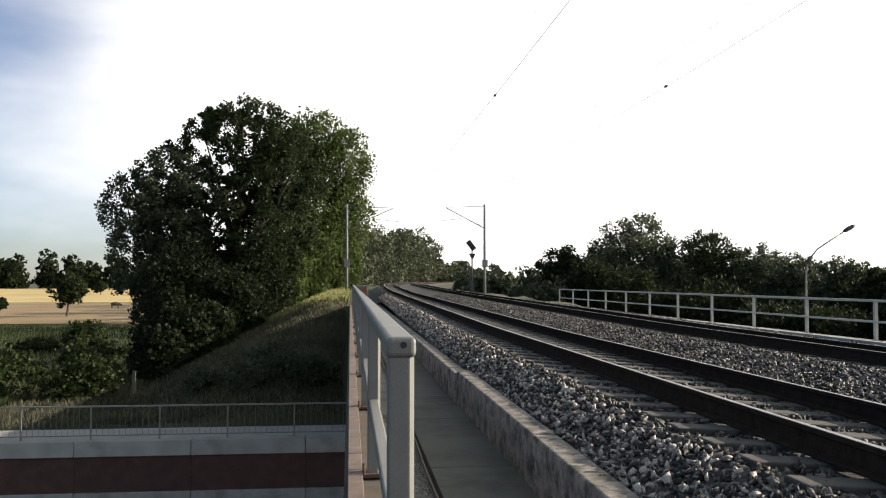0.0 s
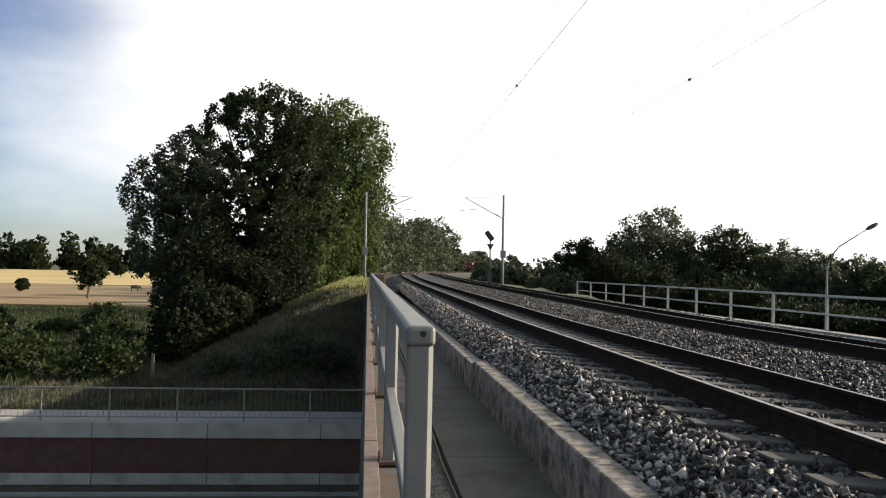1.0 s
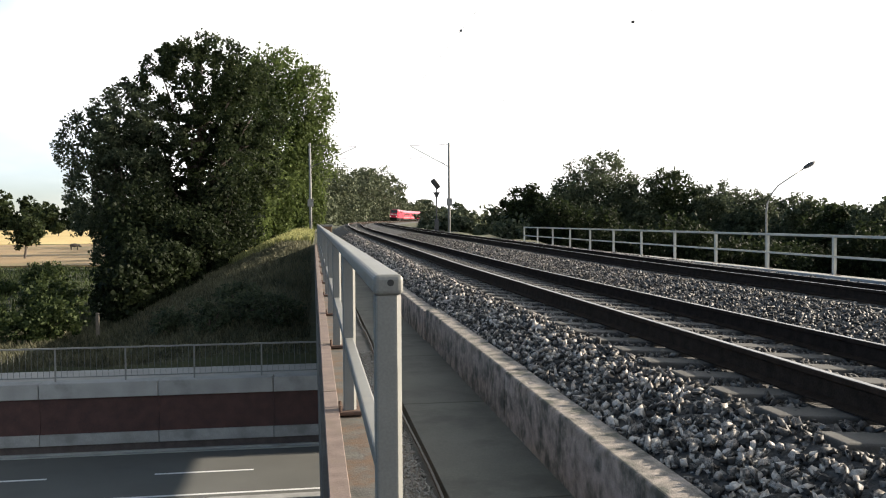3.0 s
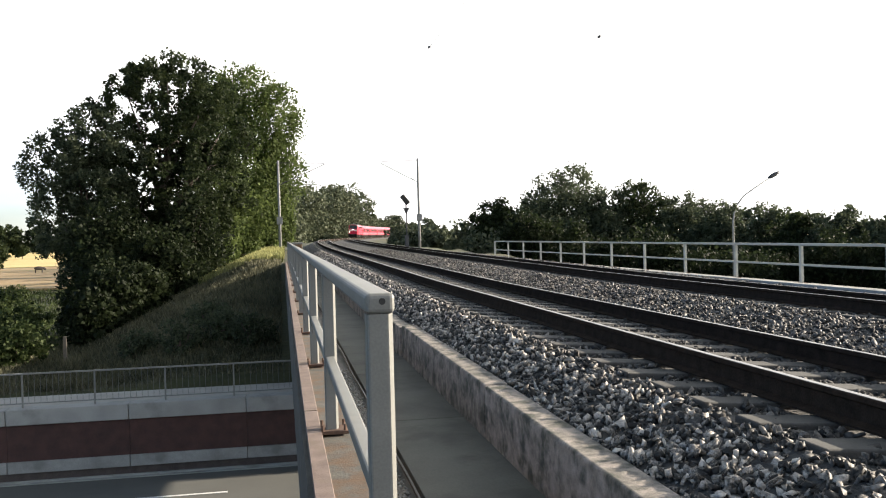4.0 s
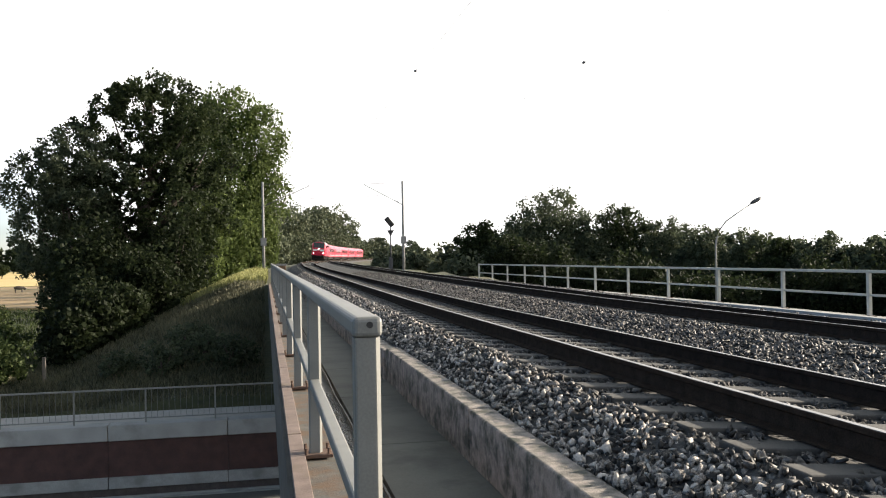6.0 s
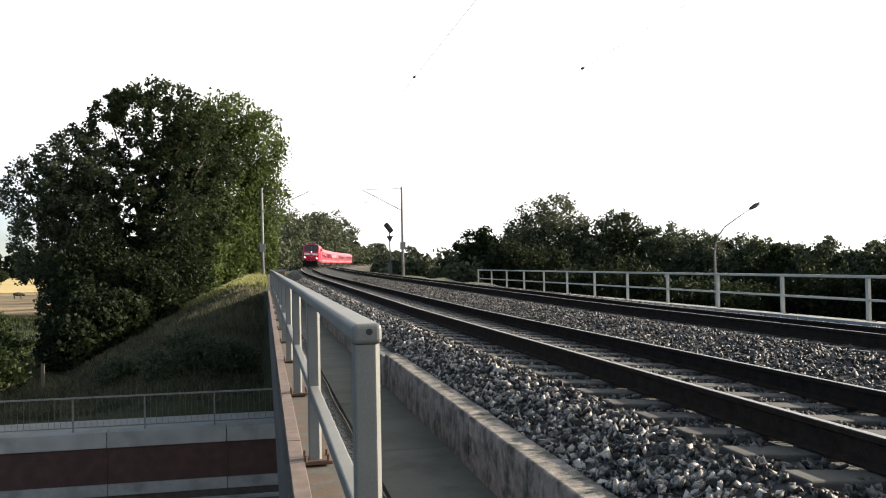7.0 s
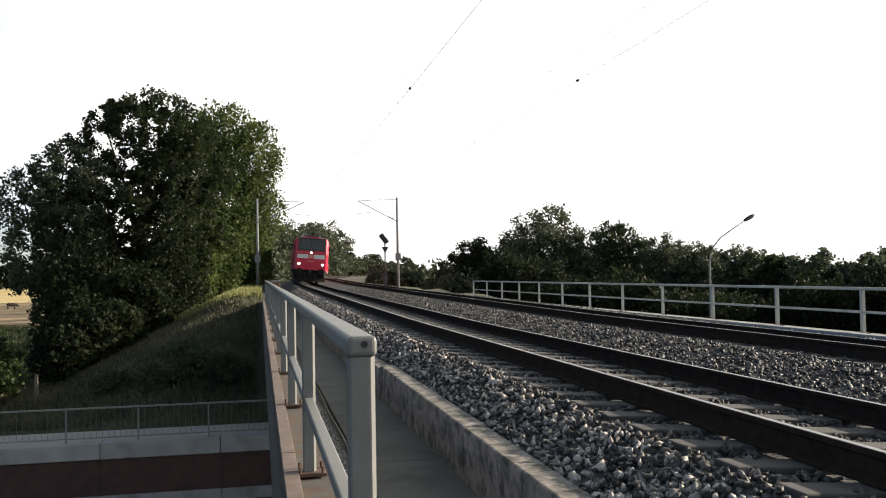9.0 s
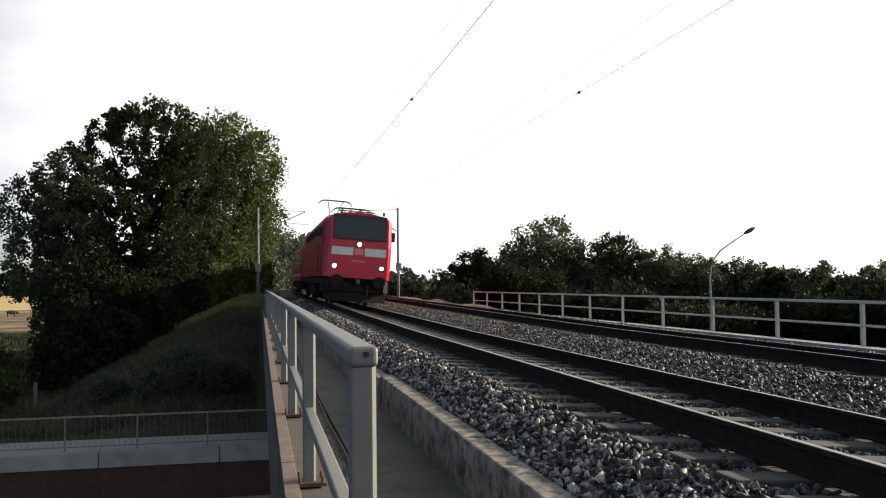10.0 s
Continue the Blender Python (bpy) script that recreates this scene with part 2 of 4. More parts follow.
L_OAK = leaf_material("oak_leaves", (0.013, 0.020, 0.009), (0.042, 0.056, 0.022), 0.4)
# darker copy of the leaf greens: undergrowth shade is painted into the colour
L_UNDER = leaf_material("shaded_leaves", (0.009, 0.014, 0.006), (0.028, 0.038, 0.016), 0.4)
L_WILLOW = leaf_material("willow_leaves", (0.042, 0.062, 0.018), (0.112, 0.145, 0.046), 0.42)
L_BUSH = leaf_material("bush_leaves", (0.018, 0.029, 0.011), (0.062, 0.082, 0.028), 0.35)
L_GREY = leaf_material("grey_green_leaves", (0.032, 0.042, 0.026), (0.095, 0.112, 0.065), 0.4)
# greyed and lightened green: distance haze is painted into these leaves
L_FAR = leaf_material("hazed_far_leaves", (0.045, 0.057, 0.036), (0.12, 0.135, 0.08), 0.2)
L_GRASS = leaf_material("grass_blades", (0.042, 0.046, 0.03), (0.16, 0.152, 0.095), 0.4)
# dry tone, brightened and yellowed: sun on the bank top put into colour
L_DRY_SUNLIT = leaf_material("sunlit_dry_grass_blades", (0.11, 0.125, 0.045), (0.33, 0.32, 0.13), 0.4)


# ---- mesh tools ----
def part(name, bm, mat, parent=None, label="", smooth=False):
    """Links a bmesh (or a ready mesh) as one object under a thing or a part."""
    if isinstance(bm, bmesh.types.BMesh):
        me = bpy.data.meshes.new(name)
        bmesh.ops.recalc_face_normals(bm, faces=bm.faces)
        bm.to_mesh(me)
        bm.free()
    else:
        me = bm
    if mat and not me.materials:
        me.materials.append(mat)
    if smooth:
        me.shade_smooth()
    ob = new(name, me)
    ob.parent = parent
    if label:
        ob["label"] = label
    return ob


def thing(name, at=None, label="", category="", group="", kind=""):
    ob = new(name)
    ob.empty_display_size = 0.3
    if at is not None:
        ob.matrix_basis = at
    return tagged(ob, label, category, group, kind)


def add_box(bm, x0, x1, y0, y1, z0, z1, bevel=0.0):
    v = [bm.verts.new((x, y, z)) for x in (x0, x1) for y in (y0, y1) for z in (z0, z1)]
    f = [bm.faces.new([v[i] for i in q]) for q in ((0, 1, 3, 2), (4, 6, 7, 5), (0, 4, 5, 1), (2, 3, 7, 6), (0, 2, 6, 4), (1, 5, 7, 3))]
    if bevel:
        edges = list({e for q in f for e in q.edges})
        bmesh.ops.bevel(bm, geom=edges, offset=bevel, segments=2 if bevel < 0.012 else 3, affect="EDGES", profile=0.5)
    return bm


def box(x0, x1, y0, y1, z0, z1, bevel=0.0):
    return add_box(bmesh.new(), x0, x1, y0, y1, z0, z1, bevel)


def add_tube(bm, pts, radii, sides=8, caps=True):
    """A tube through points; radii: one number or one per point."""
    pts = [Vector(p) for p in pts]
    if not hasattr(radii, "__len__"):
        radii = [radii] * len(pts)
    rings = []
    for i, p in enumerate(pts):
        d = (pts[min(i + 1, len(pts) - 1)] - pts[max(i - 1, 0)]).normalized()
        a = d.cross(Vector((0, 0, 1)) if abs(d.z) < 0.9 else Vector((1, 0, 0))).normalized()
        b = d.cross(a)
        rings.append([bm.verts.new(p + (a * math.cos(k * math.tau / sides) + b * math.sin(k * math.tau / sides)) * radii[i]) for k in range(sides)])
    for r, s in zip(rings, rings[1:]):
        for k in range(sides):
            bm.faces.new((r[k], r[(k + 1) % sides], s[(k + 1) % sides], s[k]))
    if caps:
        bm.faces.new(rings[0][::-1])
        bm.faces.new(rings[-1])
    return bm


def tube(pts, radii, sides=8):
    return add_tube(bmesh.new(), pts, radii, sides)


def sweep(name, profile, path, closed=True):
    """A mesh: a profile of (across, up) carried along a path of (place, across-direction, up-direction)."""
    n = len(profile)
    verts = [p + a * u + c * w for p, a, c in path for u, w in profile]
    faces = []
    for i in range(len(path) - 1):
        for k in range(n if closed else n - 1):
            j = (k + 1) % n
            faces.append((i * n + k, i * n + j, (i + 1) * n + j, (i + 1) * n + k))
    if closed:
        faces += [tuple(range(n))[::-1], tuple(range((len(path) - 1) * n, len(path) * n))]
    me = bpy.data.meshes.new(name)
    me.from_pydata([tuple(v) for v in verts], [], faces)
    return me


def joined(name, base_verts, base_faces, places, turns, sizes):
    """One mesh of many copies of small shapes, by numpy. base_verts: list of variants."""
    rng = np.random.default_rng(len(places))
    V, Fc, off = [], [], 0
    pick = rng.integers(0, len(base_verts), len(places))
    for k, bv in enumerate(base_verts):
        idx = np.nonzero(pick == k)[0]
        if not len(idx):
            continue
        v = np.einsum("nij,vj->nvi", turns[idx], bv) * sizes[idx][:, None, None] + places[idx][:, None, :]
        f = base_faces[None] + (np.arange(len(idx)) * len(bv))[:, None, None] + off
        V.append(v.reshape(-1, 3))
        Fc.append(f.reshape(-1, base_faces.shape[1]))
        off += v.shape[0] * v.shape[1]
    return raw_mesh(name, np.concatenate(V), np.concatenate(Fc))


def raw_mesh(name, V, Fc):
    me = bpy.data.meshes.new(name)
    k = Fc.shape[1]
    me.vertices.add(len(V))
    me.vertices.foreach_set("co", V.astype(np.float32).ravel())
    me.loops.add(Fc.size)
    me.loops.foreach_set("vertex_index", Fc.astype(np.int32).ravel())
    me.polygons.add(len(Fc))
    me.polygons.foreach_set("loop_start", np.arange(0, Fc.size, k, dtype=np.int32))
    me.polygons.foreach_set("loop_total", np.full(len(Fc), k, dtype=np.int32))
    me.update(calc_edges=True)
    return me


def random_turns(rng, n):
    q = rng.normal(size=(n, 4))
    q /= np.linalg.norm(q, axis=1)[:, None]
    w, x, y, z = q.T
    return np.stack([1 - 2 * (y * y + z * z), 2 * (x * y - z * w), 2 * (x * z + y * w), 2 * (x * y + z * w), 1 - 2 * (x * x + z * z), 2 * (y * z - x * w),
                     2 * (x * z - y * w), 2 * (y * z + x * w), 1 - 2 * (x * x + y * y)], axis=1).reshape(n, 3, 3)


# ---- the line of the tracks ----
BEND, BEND_FROM, RISE, RISE_FROM, CREST, CANT = 0.00039, 48.0, 0.0065, 15.0, 105.0, 0.07
TRACK_X, TRACK_GAP, RAIL_Z = 3.54, 4.0, 0.295


def climb(y):
    """How far the line has risen at y: a steady grade that eases off over a crest."""
    return RISE * max(0.0, min(y, CREST) - RISE_FROM) + 0.0012 * max(0.0, y - CREST)


def track_point(y, side=0.0):
    """Centre of the near track at rail height, y metres along the bridge; side: metres to the right of it."""
    d = max(0.0, y - BEND_FROM)
    tang = Vector((2 * BEND * d, 1, climb(y + 0.5) - climb(y - 0.5))).normalized()
    across = Vector((tang.y, -tang.x, 0)).normalized()
    p = Vector((TRACK_X + BEND * d * d, y, RAIL_Z + climb(y)))
    return p + across * side, tang, across


def track_path(ys, side, cant=True):
    rows = []
    for y in ys:
        p, tang, across = track_point(y, side)
        c = CANT if cant else 0.0
        a = (across - Vector((0, 0, c))).normalized()
        rows.append((p, a, a.cross(tang)))
    return rows


def steps(y0, y1):
    ys, y = [], y0
    while y < y1:
        ys.append(y)
        y += 3.0 if y < 60 else 6.0 if y < 160 else 10.0
    return ys + [y1]


NEAR_END, FAR_END = -14.0, 520.0
TRACKS = (0.0, TRACK_GAP)

# ---- ground ----
ROAD_Z, WALL_Y, ROAD_NEAR = -6.23, 26.75, 20.55


def ground_z(x, y):
    """Height of the land: banks under the line, level fields at the sides."""
    d = max(0.0, y - BEND_FROM)
    left, right = (-1.6 if y < 47 else -2.0) + BEND * d * d, 13.6 + BEND * d * d
    top = -0.45 + climb(y)
    base = -6.2 if y < 24 else -5.3 if x < 6 else -5.0
    dx = max(0.0, left - x, x - right)
    if y > 24:
        dy = max(0.0, 46.5 - y)
        z = top + 0.1 - math.hypot(dx / 2.3, dy / 4.9)
    else:
        dy = max(0.0, y + 3.0)
        z = top - 0.3 - math.hypot(dx / 2.0, dy / 2.0)
    z = max(z, base)
    if WALL_Y + 0.5 < y < WALL_Y + 3.2:
        z = min(z, -4.1)
    elif y >= WALL_Y + 3.2 and y < 46:
        z = max(z, -4.0 - max(0, dx - 14) * 0.05)
    if ROAD_NEAR - 2.5 < y <= WALL_Y + 0.5:
        z = ROAD_Z - 0.25
    return z


def build_ground():
    xs = sorted(set([-2500, -1500, -900, -600, -420, -300, -220, -160, -120, -90, -70] + [-56 + 2 * i for i in range(18)] + [-20 + 0.8 * i for i in range(27)] + [1.6 + 2 * i for i in range(12)] + [26 + 5 * i for i in range(22)] + [150, 200, 300, 450, 700, 1100, 1700, 2500]))
    ys = sorted(set([-2500, -1200, -500, -200, -80, -40, -20, -12, -6, -3] + [2 * i for i in range(10)] + [18.69, 18.71, 20, 23.9, 24.1, 27.24, 27.26, 28, 29, 29.94, 29.96] + [30.5 + 0.8 * i for i in range(25)] + [51 + 2 * i for i in range(25)] + [102 + 6 * i for i in range(20)] + [225 + 15 * i for i in range(20)] + [540, 620, 750, 950, 1300, 1800, 2500, 3500]))
    verts = []
    for y in ys:
        for x in xs:
            z = ground_z(x, y)
            if abs(z - ROAD_Z + 0.25) > 0.01:
                z += 0.22 * noise.noise((x * 0.22, y * 0.22, 0)) + 0.12 * noise.noise((x * 0.7, y * 0.7, 3))
            verts.append((x, y, z))
    w = len(xs)
    faces = [(j * w + i, j * w + i + 1, (j + 1) * w + i + 1, (j + 1) * w + i) for j in range(len(ys) - 1) for i in range(w - 1)]
    me = bpy.data.meshes.new("ground")
    me.from_pydata(verts, [], faces)
    me.shade_smooth()
    tagged(part("ground", me, M_EARTH), "rough dark green and earthy ground with grassy railway banks", "ground", kind="structure")


build_ground()


def sheet(name, corners, mat, label, category):
    bm = bmesh.new()
    bm.faces.new([bm.verts.new(c) for c in corners])
    res = bmesh.ops.extrude_face_region(bm, geom=list(bm.faces))
    bmesh.ops.translate(bm, vec=(0, 0, -0.3), verts=[v for v in res["geom"] if isinstance(v, bmesh.types.BMVert)])
    return tagged(part(name, bm, mat), label, category, kind="structure")


sheet("field_pasture", [(-420, 150, -4.88), (-30, 130, -4.88), (-20, 260, -4.88), (-520, 260, -4.88)], M_PASTURE, "dry brown cattle pasture beyond the bushes", "field")
sheet("field_ripe", [(-560, 262, -4.8), (-8, 262, -4.8), (0, 420, -1.9), (-760, 420, -1.9)], M_FIELD, "ripe golden grain field in full sun", "field")

# ---- road in its cutting ----
road = tagged(part("road", box(-260, 260, ROAD_NEAR, WALL_Y, ROAD_Z - 0.2, ROAD_Z), M_ASPHALT), "grey two-lane asphalt road passing under the bridge", "road", kind="structure")
for i in range(-22, 23):
    x0 = -4.98 + 5.93 * i
    part("lane_dash", box(x0, x0 + 2.88, 23.93, 24.05, ROAD_Z, ROAD_Z + 0.006), M_WHITE, road)
part("edge_line", box(-260, 260, 21.74, 21.86, ROAD_Z, ROAD_Z + 0.006), M_WHITE, road)
part("gutter", box(-260, 260, WALL_Y - 0.34, WALL_Y - 0.02, ROAD_Z, ROAD_Z + 0.02), M_PALE, road, "pale concrete gutter strip")
kerb_near = thing("road_kerb", None, "pale concrete kerb blocks along the road", "kerb", kind="structure")
_kb = part("kerb_block", box(0, 3.98, ROAD_NEAR - 0.4, ROAD_NEAR, ROAD_Z - 0.2, ROAD_Z + 0.3, 0.02), M_PALE, kerb_near)
_kb.location.x = -7.1
for i in range(-25, 26):
    if i:
        part("kerb_block", _kb.data, None, kerb_near).location.x = -7.1 + 4.02 * i

# retaining wall: plinth blocks, brick courses, coping blocks, railing on top
wall = thing("wall_retaining", None, "dark red brick retaining wall with concrete plinth and coping", "wall", kind="structure")
PLINTH_TOP, BRICK_TOP, COPING_TOP = -5.56, -4.40, -3.90
for i in range(-30, 31):
    part("brick_panel", box(-5.30 + 3.70 * i + 0.006, -5.30 + 3.70 * i + 3.694, WALL_Y + 0.01, WALL_Y + 0.09, PLINTH_TOP, BRICK_TOP), M_BRICK, wall)
part("core", box(-260, 260, WALL_Y + 0.08, WALL_Y + 0.5, ROAD_Z - 0.3, COPING_TOP - 0.1), M_MORTAR, wall)
_pl = box(0, 3.68, WALL_Y - 0.06, WALL_Y + 0.1, -5.93, PLINTH_TOP, 0.02)
_plm = part("plinth_block", _pl, M_PALE, wall).data
_co = box(0, 3.68, WALL_Y - 0.10, WALL_Y + 0.55, BRICK_TOP, COPING_TOP, 0.025)
_com = part("coping_block", _co, M_PALE, wall).data
for o in wall.children:
    if o.name in ("plinth_block", "coping_block"):
        o.location.x = -5.30
for i in range(-30, 31):
    if i:
        for nm, me in (("plinth_block", _plm), ("coping_block", _com)):
            o = part(nm, me, None, wall)
            o.location.x = -5.30 + 3.70 * i
part("plinth_foot", box(-260, 260, WALL_Y - 0.12, WALL_Y - 0.03, ROAD_Z - 0.1, ROAD_Z + 0.07), M_PALE, wall)

path_far = tagged(part("pavement", box(-260, 260, WALL_Y + 0.5, WALL_Y + 2.6, -4.5, -3.93), M_PATH), "grey paved footpath behind the retaining wall", "pavement", kind="structure")


def barrier_bay():
    b = thing("path_railing", None, "thin grey steel railing with upright bars on the wall", "railing", "railing bays along the footpath")
    L = 2.19
    part("post", box(-0.025, 0.025, -0.025, 0.025, 0, 1.08), M_GALV, b)
    part("top_rail", box(0, L, -0.03, 0.03, 1.06, 1.11), M_GALV, b)
    part("bottom_rail", box(0.025, L - 0.025, -0.015, 0.015, 0.12, 0.155), M_GALV, b)
    bar = box(-0.005, 0.005, -0.005, 0.005, 0.155, 1.06)
    first = part("bar", bar, M_BAR, b)
    first.location.x = L / 12
    for k in range(2, 12):
        part("bar", first.data, None, b).location.x = k * L / 12
    return b


_bay = barrier_bay()
_bay.matrix_basis = pose(-32.66, WALL_Y + 0.25, COPING_TOP)
for i in range(1, 26):
    copy_thing(_bay, pose(-32.66 + 2.19 * i, WALL_Y + 0.25, COPING_TOP))

# ---- bridge ----
BRIDGE_END = 47.5
deck = thing("bridge", None, "concrete railway bridge deck with side walkways", "bridge", kind="structure")
part("deck_slab", box(-0.12, 12.1, -13, BRIDGE_END, -0.82, -0.62), M_CONC, deck)
part("edge_beam", box(-0.14, 0.16, -13, BRIDGE_END, -0.62, -0.012), M_BEAM, deck, "rust-stained concrete edge beam")
part("trough_floor", box(0.16, 12.4, -13, BRIDGE_END, -0.62, -0.56), M_CONC, deck)
part("edge_beam_right", box(11.63, 12.14, -13, BRIDGE_END, -0.62, -0.10), M_CONC, deck)
part("fascia", box(-0.19, -0.14, -13, BRIDGE_END, -1.15, -0.03), M_FASCIA, deck, "dark weathered steel fascia")
for y0, y1 in ((-14, -12.4), (18.2, 19.4), (30.8, 32.0), (46.6, 48.4)):
    part("pier", box(0.6, 11.8, y0, y1, -7.5, -0.82, 0.05), M_CONC, deck)
for i in range(13):
    y0 = -8.2 + 3.98 * i
    part("edge_strip", box(-0.165, -0.068, y0, y0 + 3.96, -0.012, 0.022, 0.004), M_EDGE, deck, "rusty brown weathered edge strip")

# walkway slabs between railing and kerb
for i in range(20):
    y0 = -9.0 + 2.9 * i
    part("walkway_slab", box(0.60, 1.375, y0, y0 + 2.885, -0.56, -0.47, 0.006), M_WALK, deck)
part("cable", tube([(0.55 + 0.008 * math.sin(0.9 * k), -8.0 + 0.5 * k, -0.462) for k in range(100)], 0.014, 6), M_BLACK, deck, "black cable beside the walkway slabs")
part("cable_channel", box(0.16, 0.50, -13, BRIDGE_END, -0.56, -0.50), M_CONC, deck)


def kerb_block(y0, y1, x0, x1, z0, z1, jitter, mat=M_KERB, label="weathered pinkish concrete kerb block"):
    bm = box(x0, x1, y0, y1, z0, z1, 0.018)
    for v in bm.verts:
        v.co += Vector((noise.noise(v.co * 3.1), 0, noise.noise(v.co * 2.7 + Vector((5, 0, 0))))) * 0.006
    o = part("kerb_block", bm, mat, deck, label)
    o.rotation_euler = (0, 0, radians(jitter))
    return o


random.seed(4)
y0 = -5.25 * 2 + 4.58
while y0 < BRIDGE_END:
    drop = 0.03 if y0 > 8 else 0.0
    kerb_block(y0 + 0.012, min(y0 + 5.235, BRIDGE_END), 1.375 - 0.8 * drop, 1.585 - 0.8 * drop, -0.55, -0.01 - drop + random.uniform(-0.008, 0.006), 0.0)
    y0 += 5.25
for i in range(12):
    kerb_block(-10 + 5 * i, -10 + 5 * i + 4.985, 11.40, 11.62, -0.55, -0.06, 0, M_PALE, "pale concrete edge block")


# ---- railings ----
def post_mesh(y):
    """A hollow-section post: small rounded corners, wide chamfers on the track side."""
    ring = ((-0.038, -0.034), (-0.034, -0.040), (-0.029, -0.042), (0.024, -0.042), (0.030, -0.041), (0.046, -0.012), (0.046, 0.022), (0.034, 0.034), (0.028, 0.036), (-0.032, 0.036), (-0.038, 0.030))
    bm = bmesh.new()
    lo = [bm.verts.new((x, y + d, 0.02)) for x, d in ring]
    hi = [bm.verts.new((x, y + d, 1.036)) for x, d in ring]
    n = len(ring)
    for k in range(n):
        bm.faces.new((lo[k], lo[(k + 1) % n], hi[(k + 1) % n], hi[k]))
    bm.faces.new(lo[::-1])
    bm.faces.new(hi)
    return bm


def left_railing():
    r = thing("bridge_railing", None, "grey painted steel bridge railing with flat cap and middle rail", "railing")
    cap = bmesh.new()
    add_box(cap, -0.042, 0.050, 0.0, 46.6, 1.036, 1.101, 0.016)
    part("cap_rail", cap, M_GALV, r, "flat grey handrail cap")
    hole = tube([(0.01, -0.003, 1.076), (0.01, 0.004, 1.076)], 0.0105, 12)
    part("end_hole", hole, M_BLACK, r)
    mid = box(-0.029, 0.031, 0.06, 46.5, 0.44, 0.50, 0.008)
    part("middle_rail", mid, M_GALV, r)
    for i in range(16):
        y = 0.05 + 3.05 * i
        p = part("post", post_mesh(y), M_GALV, r)
        part("base_plate", box(-0.075, 0.11, y - 0.10, y + 0.10, 0.0, 0.022, 0.003), M_RUST, p, "rusty base plate")
        for dx, dy in ((-0.06, -0.08), (0.085, -0.08), (-0.06, 0.08), (0.085, 0.08)):
            part("bolt", tube([(dx, y + dy, 0.022), (dx, y + dy, 0.062)], 0.012, 6), M_RUST, p)
    return r


def right_railing():
    x = 11.90
    r = thing("bridge_railing", None, "pale grey steel railing with two rails beyond the second track", "railing")
    y0, y1 = -8.3, 46.72
    part("cap_rail", box(x - 0.04, x + 0.04, y0, y1, 0.80, 0.86, 0.01), M_ZINC, r)
    part("middle_rail", box(x - 0.015, x + 0.015, y0, y1, 0.32, 0.37), M_ZINC, r)
    for i in range(19):
        y = y1 - 0.04 - 3.045 * i
        p = part("post", box(x - 0.035, x + 0.035, y - 0.04, y + 0.04, -0.25, 0.80), M_ZINC, r)
        part("base_plate", box(x - 0.1, x + 0.1, y - 0.1, y + 0.1, -0.1, -0.08), M_RUST, p)
    return r


left_railing()
right_railing()

# ---- tracks ----
rng = np.random.default_rng(7)
RAIL_PROFILE = [(-0.075, -0.172), (0.075, -0.172), (0.075, -0.160), (0.012, -0.140), (0.012, -0.045), (0.036, -0.034), (0.036, -0.006), (0.028, -0.001), (-0.028, -0.001), (-0.036, -0.006), (-0.036, -0.034), (-0.012, -0.045), (-0.012, -0.140), (-0.075, -0.160)]
HEAD_PROFILE = [(-0.028, -0.004), (0.028, -0.004), (0.025, 0.001), (-0.025, 0.001)]


def rail_path(side, off):
    out = []
    for y in steps(NEAR_END, FAR_END):
        p, tang, across = track_point(y, side)
        a = (across - Vector((0, 0, CANT))).normalized()
        out.append((p + a * off, a, a.cross(tang)))
    return out


def bed_height(u):
    """Ballast level against rail height, u metres across from the near track's centre."""
    for c in TRACKS:
        d = u - c
        if abs(d) <= (1.45 if u > 0 else 1.0):
            return -0.215 - CANT * d
    if u < 0:
        flush = -0.215 + CANT + 0.02 * min(1.0, max(0.0, (-u - 1.22) / 0.15))
        return flush - max(0.0, -u - 1.36) * 0.38
    if u < TRACK_GAP:
        f = (u - 1.45) / (TRACK_GAP - 2.9)
        return -0.215 + CANT * (2 * f - 1) * 1.45
    return -0.215 - CANT * 1.45 - 0.05 * (u - TRACK_GAP - 1.45)


